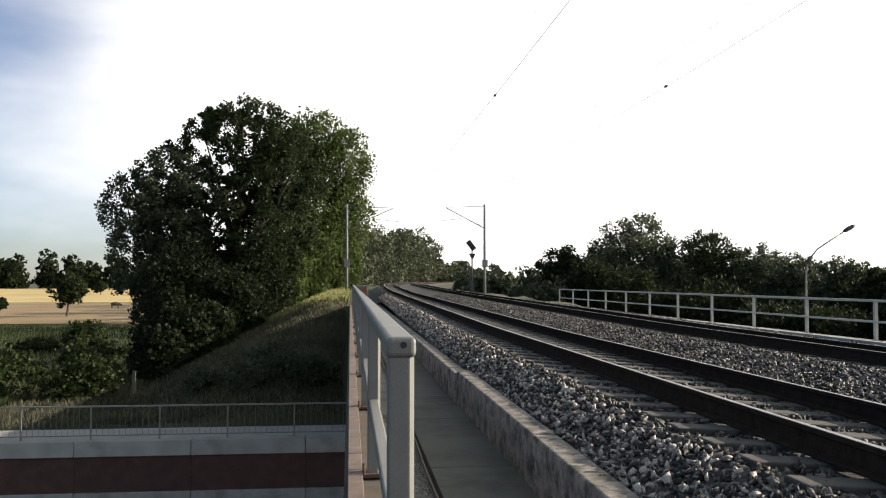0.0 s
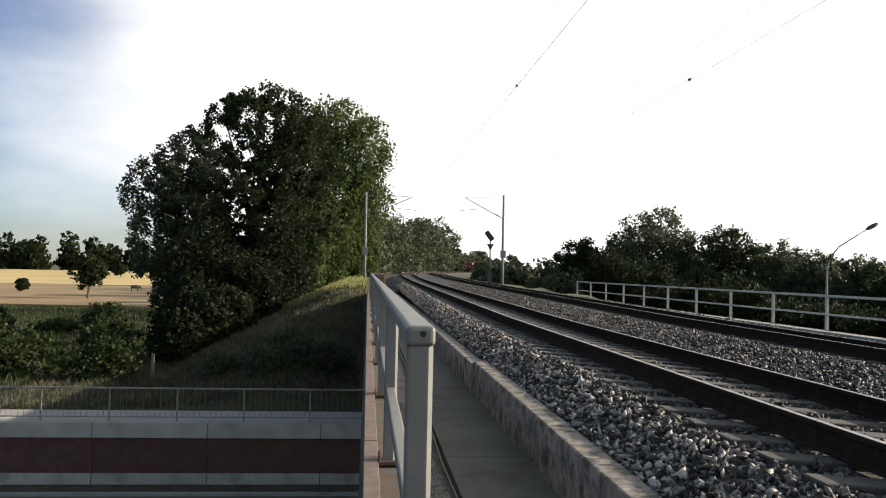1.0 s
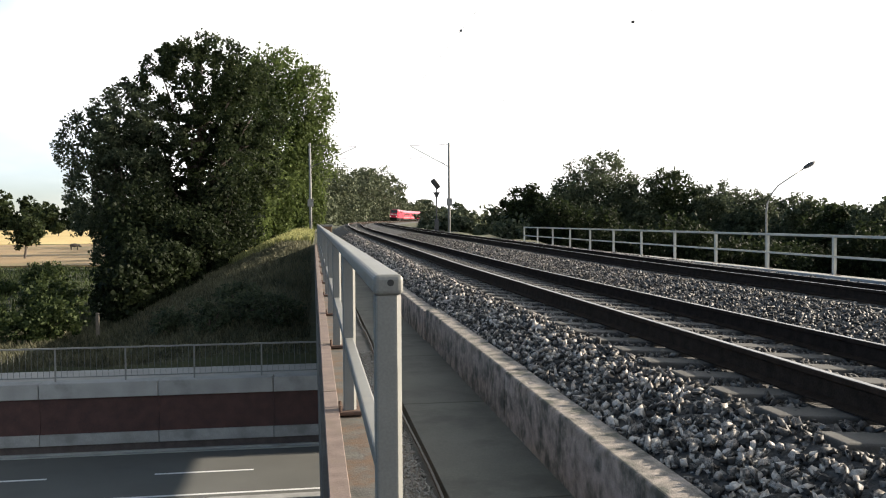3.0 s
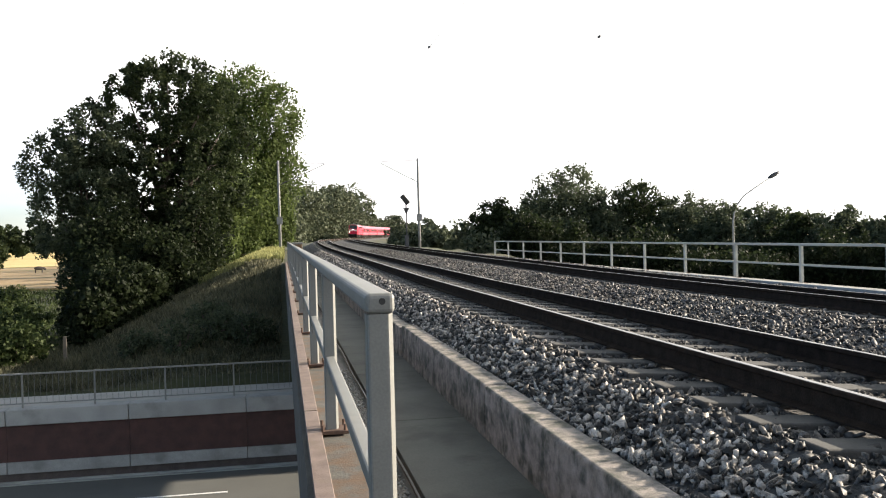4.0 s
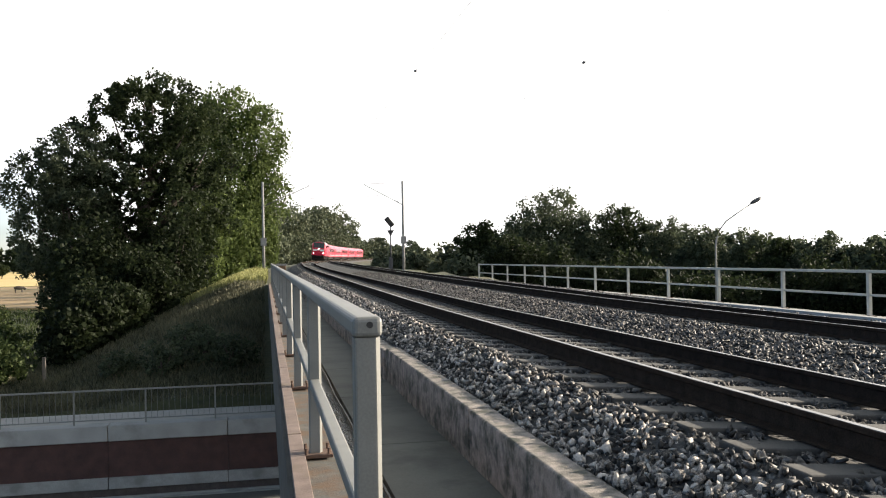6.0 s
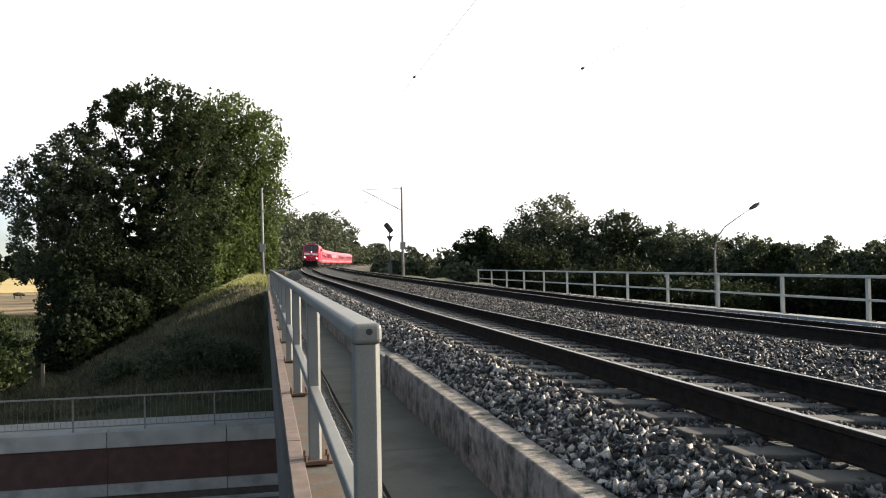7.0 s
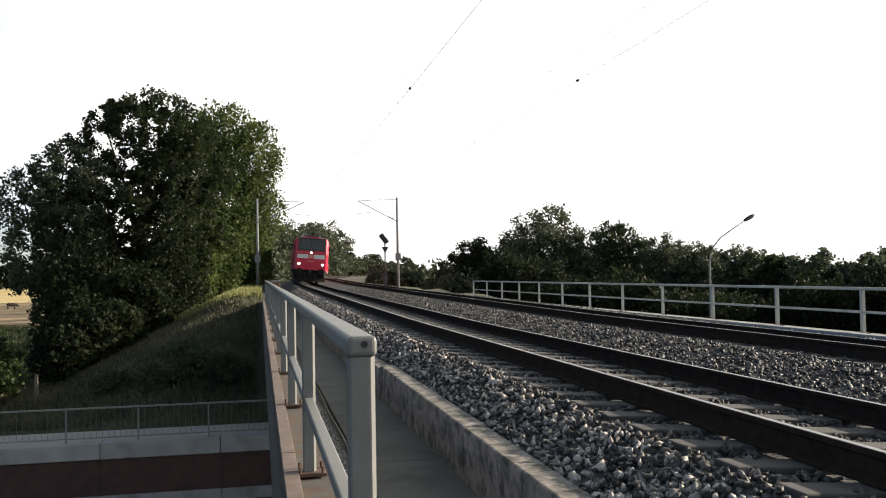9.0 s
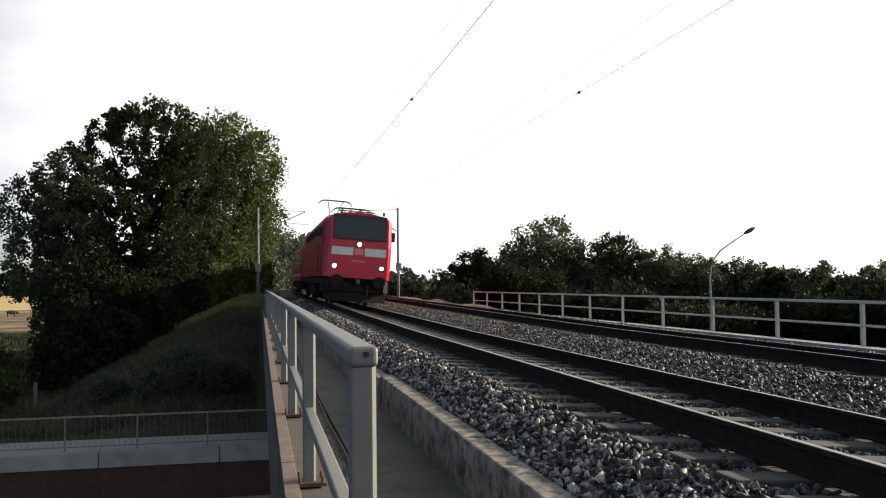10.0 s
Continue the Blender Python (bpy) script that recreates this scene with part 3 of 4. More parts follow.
def build_tracks():
    bed = thing("ballast_bed", None, "grey crushed-stone ballast bed under two tracks", "ballast", kind="structure")
    us = [-1.96, -1.7, -1.36, -1.12, -1.0, -0.7, 0, 0.7, 1.45, 2.0, 2.55, 3.3, 4.0, 4.7, 5.45, 6.6, 7.87]
    ys = steps(NEAR_END, FAR_END)
    verts = []
    for y in ys:
        wide = 0.0 if y < BRIDGE_END else 1.0
        for k, u in enumerate(us):
            p, tang, across = track_point(y, u)
            z = p.z + bed_height(u)
            if wide and k in (0, len(us) - 1):
                p = p + across * (-1.3 if k == 0 else 1.3)
                z -= 0.7
            verts.append((p.x, p.y, z))
    w = len(us)
    faces = [(j * w + i, j * w + i + 1, (j + 1) * w + i + 1, (j + 1) * w + i) for j in range(len(ys) - 1) for i in range(w - 1)]
    me = bpy.data.meshes.new("bed")
    me.from_pydata(verts, [], faces)
    part("bed", me, M_BED, bed)
    cube = np.array([(x, y, z) for x in (-1, 1) for y in (-1, 1) for z in (-1, 1)], float) * 0.72
    tri = np.array([(0, 1, 3, 2), (4, 6, 7, 5), (0, 4, 5, 1), (2, 3, 7, 6), (0, 2, 6, 4), (1, 5, 7, 3)])
    variants = []
    for k in range(18):
        r = np.random.default_rng(k)
        variants.append(cube * r.uniform(0.25, 1.3, cube.shape) * np.array([1.35, r.uniform(0.6, 0.95), r.uniform(0.35, 0.62)]))

    def scatter(y0, y1, u0, u1, per, smin, smax, seed):
        g = np.random.default_rng(seed)
        n = int((y1 - y0) * (u1 - u0) * per * 1.35)
        y, u = g.uniform(y0, y1, n), g.uniform(u0, u1, n)
        keep = np.ones(n, bool)
        for c in TRACKS:
            for s in (-0.7525, 0.7525):
                keep &= np.abs(u - c - s) > 0.085
        on = np.zeros(n, bool)
        for c in TRACKS:
            on |= np.abs(u - c) < 1.28
        ph = np.abs(((y + 0.3) % 0.6) - 0.3)
        keep &= ~(on & (ph < 0.15) & (g.random(n) > 0.10))
        y, u = y[keep], u[keep]
        pts = np.array([(lambda q: (q.x, q.y, q.z))(track_point(a, b)[0]) for a, b in zip(y, u)])
        pts[:, 2] += np.array([bed_height(b) for b in u]) + g.uniform(-0.02, 0.03, len(u))
        size = 0.66 * g.uniform(smin, smax, len(u)) * np.where(g.random(len(u)) < 0.12, 1.35, 1.0)
        return pts, random_turns(g, len(u)), size

    near_p, near_t, near_s = scatter(0.5, 6.5, -1.94, -1.5, 80, 0.042, 0.06, 1)
    meshes = []
    for v in variants:
        m = raw_mesh("stone", v, tri)
        m.materials.append(M_STONE1)
        meshes.append(m)
    for i in range(min(300, len(near_p))):
        o = part("stone", meshes[i % len(meshes)], None, bed)
        o.matrix_basis = Matrix.LocRotScale(Vector(near_p[i]) + Vector((0, 0, 0.012)), Matrix(near_t[i].tolist()).to_quaternion(), Vector((near_s[i],) * 3))
    shoulder = [(0.5, 10, -1.94, -1.42, 470, 0.028, 0.056, 2), (10, 24, -1.94, -1.3, 330, 0.03, 0.056, 4), (24, 56, -1.94, -1.0, 130, 0.035, 0.06, 6)]
    middle = [(0.5, 10, -1.42, -1.0, 430, 0.028, 0.054, 22), (10, 24, -1.3, -1.0, 300, 0.03, 0.056, 24), (2, 24, 1.0, 3.0, 250, 0.028, 0.055, 5), (24, 56, 1.0, 3.0, 100, 0.035, 0.06, 8), (8, 48, 5.0, 7.8, 60, 0.03, 0.055, 7)]
    between = [(0.5, 12, -1.0, 1.0, 280, 0.028, 0.052, 3), (12, 26, -1.0, 1.0, 170, 0.03, 0.056, 14), (26, 50, -1.0, 1.0, 90, 0.035, 0.06, 15), (5, 45, 3.0, 5.0, 70, 0.03, 0.055, 16)]
    for name, zones, mat in (("stones", shoulder, M_STONE), ("grey_stones", middle, M_STONE_MID), ("oily_stones", between, M_STONE_DARK)):
        P, T, S = [], [], []
        for z in zones:
            a, b, c = scatter(*z)
            P.append(a), T.append(b), S.append(c)
        me = joined(name, variants, tri, np.concatenate(P), np.concatenate(T), np.concatenate(S))
        tagged(part(name, me, mat, bed), kind="stuff")

    g = np.random.default_rng(21)
    n = 3600
    grit = np.stack([g.uniform(0.17, 0.53, n), g.uniform(0.5, 9.0, n), np.full(n, -0.498) + g.uniform(0, 0.008, n)], 1)
    tagged(part("grit", joined("grit", variants, tri, grit, random_turns(g, n), g.uniform(0.007, 0.019, n)), M_PALE, deck, "pale grit in the cable channel"), kind="stuff")

    for c in TRACKS:
        line = thing("railway_track", None, "worn steel rails on concrete sleepers, shiny rail heads", "track", "railway tracks", "structure")
        for s in (-0.7525, 0.7525):
            r = part("rail", sweep("rail", RAIL_PROFILE, rail_path(c, s)), M_RAIL, line)
            part("rail_head", sweep("rail_head", HEAD_PROFILE, rail_path(c, s)), M_RAILTOP, r, "polished running surface")
        bm = bmesh.new()
        add_box(bm, -1.3, 1.3, -0.13, 0.13, -0.39, -0.178, 0.015)
        for v in bm.verts:
            if abs(v.co.x) < 0.5:
                v.co.z -= 0.02
        first = None
        rest = []
        for i in range(-12, 560):
            y = i * 0.6
            p, tang, across = track_point(y, c)
            a = (across - Vector((0, 0, CANT))).normalized()
            m = Matrix((a, tang, a.cross(tang))).transposed().to_4x4()
            m.translation = p
            if i < 150:
                if first is None:
                    first = part("sleeper", bm, M_SLEEPER, line)
                    first.matrix_basis = m
                else:
                    o = part("sleeper", first.data, None, line)
                    o.matrix_basis = m
            else:
                rest.append(m)
        far = bmesh.new()
        for m in rest:
            vs = [far.verts.new(m @ Vector((x, yy, -0.18))) for x, yy in ((-1.3, -0.13), (1.3, -0.13), (1.3, 0.13), (-1.3, 0.13))]
            lo = [far.verts.new(m @ Vector((x, yy, -0.3))) for x, yy in ((-1.3, -0.13), (1.3, -0.13), (1.3, 0.13), (-1.3, 0.13))]
            far.faces.new(vs)
            for k in range(4):
                far.faces.new((vs[k], lo[k], lo[(k + 1) % 4], vs[(k + 1) % 4]))
        tagged(part("far_sleepers", far, M_SLEEPER, line), kind="stuff")


# ---- overhead line ----
def mast(x, y, z, height, toward, reach, label):
    """A concrete catenary mast with its cantilever; toward: +1 or -1, the side of the track."""
    t = thing("catenary_mast", pose(x, y, z), label, "mast", "catenary masts")
    part("pole", tube([(0, 0, -1.5), (0, 0, height)], [0.14, 0.10], 12), M_MAST, t, smooth=True)
    arm = part("cantilever", tube([(0.1 * toward, 0, height - 2.2), (reach * toward, 0, height - 0.35)], 0.035, 8), M_STEEL, t)
    part("top_tie", tube([(0, 0, height - 0.18), (reach * toward, 0, height - 0.3)], 0.025, 6), M_STEEL, arm)
    part("steady_arm", tube([(0.62 * reach * toward, 0, height - 1.35), (reach * 1.12 * toward, 0, height - 1.55)], 0.022, 6), M_STEEL, arm)
    ins = bmesh.new()
    for k in range(5):
        d = 0.35 + 0.09 * k
        f = d / reach
        add_tube(ins, [(reach * toward * f, 0, height - 2.2 + 1.85 * f), (reach * toward * (f + 0.012), 0, height - 2.2 + 1.85 * (f + 0.012))], 0.075, 10)
    part("insulator", ins, M_STEEL, arm)
    plate = part("sign_plate", box(-0.26, 0.26, -0.21, -0.18, 2.15, 2.85, 0.01), M_MAST, t, "small grey sign plate")
    part("sign_bracket", box(-0.19, 0.19, -0.2, 0.1, 2.4, 2.5), M_STEEL, plate)
    return t


def build_overhead():
    for y in (77.5,):
        p, tang, across = track_point(y)
        zl = p.z - 0.25
        l, r = track_point(y, -4.35)[0], track_point(y, TRACK_GAP + 4.40)[0]
        mast(l.x, l.y, zl, 7.93, 1, 4.2, "grey concrete catenary mast beside the leafy trees")
        mast(r.x, r.y, zl, 8.02, -1, 3.6, "grey concrete catenary mast beside the second track")
    spans = (-62.0, 77.5, 138.0, 198.0, 258.0, 318.0)
    for c in TRACKS:
        wires = thing("overhead_line", None, "thin overhead contact wire and messenger wire with droppers", "wire", "overhead lines")
        con, mes = [], []
        for a, b in zip(spans, spans[1:]):
            n = 14
            for k in range(n):
                f = k / n
                y = a + (b - a) * f
                p, tang, across = track_point(y, c)
                con.append(p + Vector((0, 0, 5.75)))
                mes.append(p + Vector((0, 0, 7.35 - 4 * 0.95 * f * (1 - f))))
        part("contact_wire", tube(con, 0.006 if c == 0 else 0.004, 5), M_WIRE, wires)
        part("messenger_wire", tube(mes, 0.0025, 5), M_WIRE, wires)
        q = track_point(19.3 if c == 0 else 17.8, c)[0] + Vector((0, 0, 5.75))
        part("wire_clamp", box(q.x - 0.03, q.x + 0.03, q.y - 0.05, q.y + 0.05, q.z - 0.02, q.z + 0.03, 0.008), M_STEEL, wires, "small dark clamp on the wire")
        for k in range(2, len(con), 2):
            part("dropper", tube([con[k], mes[k]], 0.0012, 4), M_WIRE, wires)


def signal_post():
    p, tang, across = track_point(87.0, TRACK_GAP + 4.3)
    s = thing("railway_signal", pose(p.x, p.y, p.z - 0.68), "black railway signal head on a slim post, seen from behind", "signal")
    part("post", tube([(0, 0, 0), (0, 0, 4.6)], 0.07, 8), M_STEEL, s)
    hd = box(-0.27, 0.27, -0.14, 0.12, -0.56, 0.56, 0.11)
    h = part("signal_head", hd, M_SIGNAL, s)
    h.matrix_basis = pose(-0.1, 0, 4.95, 0, -38, 0)
    part("hood", tube([(0, 0.1, 0.25), (0, 0.34, 0.22)], 0.13, 10), M_SIGNAL, h)
    tri = bmesh.new()
    v = [tri.verts.new(q) for q in ((-0.36, -0.08, 4.1), (0.36, -0.08, 4.1), (0, -0.08, 3.4), (-0.36, -0.05, 4.1), (0.36, -0.05, 4.1), (0, -0.05, 3.4))]
    for q in ((0, 1, 2), (5, 4, 3), (0, 3, 4, 1), (1, 4, 5, 2), (2, 5, 3, 0)):
        tri.faces.new([v[i] for i in q])
    part("triangle_plate", tri, M_SIGNAL, s, "dark triangular plate")
    part("cabinet", box(-0.2, 0.2, -0.15, 0.15, 0, 1.3, 0.02), M_STEEL, s)
    return s


def street_lamp():
    x, y = 18.10, 30.6
    zb = -5.1
    s = thing("street_lamp", pose(x, y, zb), "tall grey street lamp with a curved outreach arm", "street lamp")
    pts = [(0, 0, 0), (0, 0, 3.0), (0, 0, 6.6), (0.06, 0, 7.0), (0.22, 0, 7.35), (0.5, 0, 7.68), (1.0, 0, 8.0), (1.6, 0, 8.36)]
    part("pole", tube(pts, [0.07, 0.058, 0.04, 0.032, 0.028, 0.026, 0.024, 0.022], 10), M_GALV, s, smooth=True)
    hd = bmesh.new()
    bmesh.ops.create_uvsphere(hd, u_segments=14, v_segments=8, radius=0.5)
    bmesh.ops.scale(hd, vec=(0.62, 0.26, 0.17), verts=hd.verts)
    h = part("lamp_head", hd, M_STEEL, s, "dark flattened lamp head", smooth=True)
    h.matrix_basis = pose(1.88, 0, 8.53, 0, -28, 0)
    return s


def end_pier():
    p = thing("brick_pier", pose(0.45, 48.6, -0.5), "small brown brick pier at the end of the railing", "pier")
    part("body", box(-0.38, 0.38, -0.35, 0.35, 0, 1.45, 0.02), M_PIER, p)
    part("cap", box(-0.44, 0.44, -0.41, 0.41, 1.45, 1.56, 0.02), M_CONC, p)


build_overhead()
signal_post()
street_lamp()
end_pier()

# ---- trees ----
LEAF_V = np.array([(-0.5, 0, 0), (0.0, -0.28, 0.06), (0.5, 0, 0), (0.0, 0.28, 0.06)])
LEAF_F = np.array([(0, 1, 2, 3)])


def crown_mesh(name, lobes, count, size, seed, droop=0.0, hollow=0.55, loose_share=0.25, per=30, spread=0.25):
    """Many small leaf clumps in uneven lobes (x, y, z, rx, ry, rz)."""
    g = np.random.default_rng(seed)
    vol = np.array([l[3] * l[4] * l[5] for l in lobes]) ** 0.72
    cnt = (count * vol / vol.sum()).astype(int)
    P = []
    for l, n in zip(lobes, cnt):
        d = g.normal(size=(n, 3))
        d /= np.linalg.norm(d, axis=1)[:, None]
        # clumps: pull the directions towards a few twig ends
        k = max(14, n // per)
        c = g.normal(size=(k, 3))
        c /= np.linalg.norm(c, axis=1)[:, None]
        cr = hollow + (1.08 - hollow) * g.random(k) ** 0.6
        pick = g.integers(0, k, n)
        p = c[pick] * cr[pick][:, None] + d * (spread * g.random(n) ** 0.5)[:, None]
        loose = g.random(n) < loose_share
        p[loose] = d[loose] * (0.25 + 0.75 * g.random(loose.sum()) ** 0.5)[:, None]
        p = p * np.array(l[3:6]) + np.array(l[0:3])
        p[:, 2] -= droop * g.random(n) ** 2 * l[5]
        P.append(p)
    P = np.concatenate(P)
    n = len(P)
    T = random_turns(g, n)
    return joined(name, [LEAF_V, LEAF_V * np.array([1, 1.4, -1]), LEAF_V * np.array([0.8, 1.0, 2.0])], LEAF_F, P, T, size * g.uniform(0.6, 1.35, n))


def tree(name, x, y, height, lobes, leaf, count, size, seed, label, category="tree", trunk=0.35, droop=0.0, group="", limbs=9, hollow=0.55, loose_share=0.25, per=30, spread=0.25):
    """lobes in metres from the trunk's foot."""
    z = ground_z(x, y)
    t = thing(name, pose(x, y, z - 0.15), label, category, group)
    g = random.Random(seed)
    bm = bmesh.new()
    top = height * 0.62
    pts = [Vector((0, 0, -0.4))]
    for k in range(1, 7):
        pts.append(Vector((g.uniform(-0.25, 0.25) * k * 0.4, g.uniform(-0.25, 0.25) * k * 0.4, top * k / 6)))
    add_tube(bm, pts, [trunk * (1.25 - 0.17 * k) for k in range(7)], 9)
    tr = part("trunk", bm, M_BARK, t, smooth=True)
    for k in range(limbs):
        l = lobes[k % len(lobes)]
        s = pts[2 + k % 4]
        e = Vector((l[0] + g.uniform(-0.5, 0.5) * l[3], l[1] + g.uniform(-0.5, 0.5) * l[4], l[2] + g.uniform(-0.3, 0.6) * l[5]))
        mid = (s + e) / 2 + Vector((g.uniform(-0.4, 0.4), g.uniform(-0.4, 0.4), g.uniform(-0.2, 0.6)))
        lb = bmesh.new()
        add_tube(lb, [s, mid, e], [trunk * 0.42, trunk * 0.26, trunk * 0.08], 6)
        for q in range(3):
            e2 = mid + Vector((g.uniform(-1, 1) * l[3], g.uniform(-1, 1) * l[4], g.uniform(0, 0.9) * l[5])) * 0.6
            add_tube(lb, [mid, (mid + e2) / 2 + Vector((0, 0, 0.2)), e2], [trunk * 0.18, trunk * 0.12, trunk * 0.03], 5)
        part("limb", lb, M_BARK, t, smooth=True)
    part("crown", crown_mesh("crown", lobes, count, size, seed, droop, hollow, loose_share, per, spread), leaf, t)
    return t


def bush(name, x, y, r, h, leaf, count, size, seed, label, group="", category="bush"):
    z = ground_z(x, y)
    t = thing(name, pose(x, y, z), label, category, group)
    g = random.Random(seed)
    lobes = [(g.uniform(-0.5, 0.5) * r, g.uniform(-0.5, 0.5) * r, h * g.uniform(0.3, 0.6), r * g.uniform(0.5, 0.8), r * g.uniform(0.5, 0.8), h * g.uniform(0.35, 0.55)) for _ in range(5)]
    for l in lobes:
        part("stem", tube([(0, 0, -0.3), (l[0] * 0.5, l[1] * 0.5, l[2] * 0.6), (l[0], l[1], l[2] + 0.3 * l[5])], [0.07, 0.05, 0.02], 5), M_BARK, t)
    part("crown", crown_mesh("crown", lobes, count, size, seed, 0.1, 0.4), leaf, t)
    return t


def dome(h, r, seed):
    """Lobes of a full rounded crown, h metres high and r wide at its middle."""
    g = random.Random(seed)
    lobes = [(0, 0, 0.45 * h, 0.72 * r, 0.72 * r, 0.36 * h)]
    for ring, n, zf, rf in ((0, 6, 0.28, 0.72), (1, 6, 0.50, 0.70), (2, 5, 0.68, 0.52), (3, 3, 0.82, 0.26)):
        for k in range(n):
            a = math.tau * (k + 0.5 * ring + g.uniform(-0.25, 0.25)) / n
            q = r * rf * g.uniform(0.85, 1.12)
            w = r * g.uniform(0.34, 0.46)
            lobes.append((q * math.cos(a), q * math.sin(a), h * (zf + g.uniform(-0.04, 0.04)), w, w, w * g.uniform(0.8, 1.0)))
    return lobes


def plant_trees():
    oak = [(0.8, 0, 14.0, 3.0, 3.2, 2.9), (-2.4, 0.5, 13.2, 2.3, 2.6, 2.3), (3.2, 0, 11.8, 2.8, 3.0, 3.0), (-0.2, -1, 9.6, 2.6, 3.0, 1.6), (-3.6, 0, 8.6, 1.8, 2.4, 1.6), (3.0, 0, 7.6, 2.8, 3.0, 2.8), (-0.8, 1, 15.4, 2.0, 2.2, 1.5), (-2.6, 0, 6.4, 2.2, 2.4, 1.4), (1.2, 0.4, 11.2, 1.7, 2.0, 1.3), (2.2, 0.5, 9.4, 2.0, 2.4, 1.5), (0.2, 0.6, 6.6, 2.6, 2.6, 1.6)]
    tree("oak_tree", -7.9, 59.0, 19, oak, L_OAK, 46000, 0.24, 11, "tall dark-leaved deciduous tree with an open crown", trunk=0.42, limbs=16, hollow=0.5, loose_share=0.03, per=100, spread=0.19)
    grey = [(0.4, 0, 13.0, 2.3, 2.4, 2.0), (-1.9, 0, 10.8, 2.2, 2.4, 2.4), (2.2, 0, 11.0, 2.0, 2.2, 2.0), (-1.8, 0, 7.8, 2.0, 2.2, 2.6), (1.0, 0, 7.6, 2.0, 2.2, 2.0), (-0.3, 0, 5.0, 1.8, 2.0, 2.0), (-0.6, 0, 12.2, 2.2, 2.4, 1.8), (0.6, 0, 9.6, 2.4, 2.4, 1.8)]
    tree("willow_tree", -12.7, 57.5, 14, grey, L_GREY, 34000, 0.22, 12, "grey-green willow tree with loose branches", trunk=0.3, limbs=9, hollow=0.5, loose_share=0.06, per=75, spread=0.22)
    wil = [(0, 0, 16.6, 3.3, 3.4, 3.0), (-2.6, 0, 14.2, 2.8, 3.0, 3.6), (2.9, -0.5, 14.2, 3.0, 3.0, 3.6), (0.6, -1, 10, 3.6, 3.2, 3.8), (3.4, 0, 9.0, 2.4, 2.6, 3.2), (-2.0, -1, 7.5, 3.0, 3.0, 3.6), (1.6, -1.4, 5.6, 3.0, 2.8, 3.2), (-0.2, 0, 3.4, 3.2, 2.8, 2.8), (3.0, -1, 4.0, 1.8, 2.0, 2.6)]
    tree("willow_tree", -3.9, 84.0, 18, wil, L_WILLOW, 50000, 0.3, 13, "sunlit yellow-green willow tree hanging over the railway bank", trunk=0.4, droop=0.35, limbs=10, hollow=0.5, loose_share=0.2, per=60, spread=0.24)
    g = random.Random(5)
    low = [(-11.0, 54, 2.2, 6.2), (-9.4, 45.5, 1.8, 3.6), (-8.4, 47.5, 1.9, 3.4), (-9.6, 44, 1.7, 3.0), (-10.4, 53, 2.6, 7.2), (-9.4, 54, 3.2, 8.0), (-6.6, 56, 3.0, 7.6), (-4.6, 60, 2.6, 7.0), (-3.3, 66, 2.2, 6.5), (-10.6, 60, 3.0, 7.0), (-7.6, 51, 2.2, 4.6), (-10.2, 49, 1.9, 4.0)]
    for i, (x, y, r, h) in enumerate(low):
        # right of x = -5 the paler willow leaves stand in for sunlight
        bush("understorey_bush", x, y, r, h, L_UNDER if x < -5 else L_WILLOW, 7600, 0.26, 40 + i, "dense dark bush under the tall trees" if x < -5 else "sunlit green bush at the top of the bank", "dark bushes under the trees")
    for i, (x, y) in enumerate([(-1.6, 33.2), (-2.9, 34.0), (-4.4, 33.4), (-6.3, 34.6), (-3.6, 36.2)]):
        bush("bank_bush", x, y, g.uniform(0.8, 1.2), g.uniform(0.9, 1.5), L_GREY, 2200, 0.13, 500 + i, "low dark bush on the railway bank", "bushes on the bank")
    for i in range(22):
        x, y = -12.5 - 1.25 * i + g.uniform(-0.8, 0.8), 40 + g.uniform(-4, 8)
        bush("hedge_bush", x, y, g.uniform(1.3, 2.1), g.uniform(1.8, 3.2), L_BUSH, 3600, 0.2, 60 + i, "bright green wild bush below the bank", "bushes below the bank")
    for i in range(14):
        x, y = -19 - 2.6 * i + g.uniform(-1, 1), 72 + g.uniform(-9, 26)
        bush("hedge_bush", x, y, g.uniform(1.6, 2.6), g.uniform(1.4, 2.8), L_BUSH, 2000, 0.3, 330 + i, "rough green bush at the edge of the pasture", "bushes at the edge of the pasture")
    # scattered field trees and the wood behind the fields
    for i, (x, y, h) in enumerate([(-50, 158, 9.0), (-74, 190, 3.2), (-92, 330, 7.5)]):
        lobes = [(g.uniform(-1, 1), g.uniform(-1, 1), h * g.uniform(0.4, 0.8), h * 0.26, h * 0.26, h * 0.22) for _ in range(5)]
        tree("field_tree", x, y, h, lobes, L_OAK, 3000, 0.6, 90 + i, "small dark tree standing in the field", trunk=0.2, limbs=5, group="trees in the field")
    # edge of the railway line: outer side of the curve
    for i in range(26):
        y = 105 + 14.5 * i
        off = -11 - g.uniform(0, 9)
        p = track_point(y, off)[0]
        h = g.uniform(10, 13.5) + (5 if i in (8, 9, 13) else 0) + (-3 if i < 5 else 3 if i < 14 else 6 if i < 18 else 2 if i < 20 else -7) + 0.026 * y
        lobes = [(g.uniform(-2, 2), g.uniform(-2, 2), h * g.uniform(0.25, 0.8), h * 0.25, h * 0.25, h * 0.2) for _ in range(8)]
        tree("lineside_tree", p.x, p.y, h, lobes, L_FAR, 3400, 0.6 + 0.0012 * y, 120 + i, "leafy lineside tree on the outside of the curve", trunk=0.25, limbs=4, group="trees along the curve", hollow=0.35)
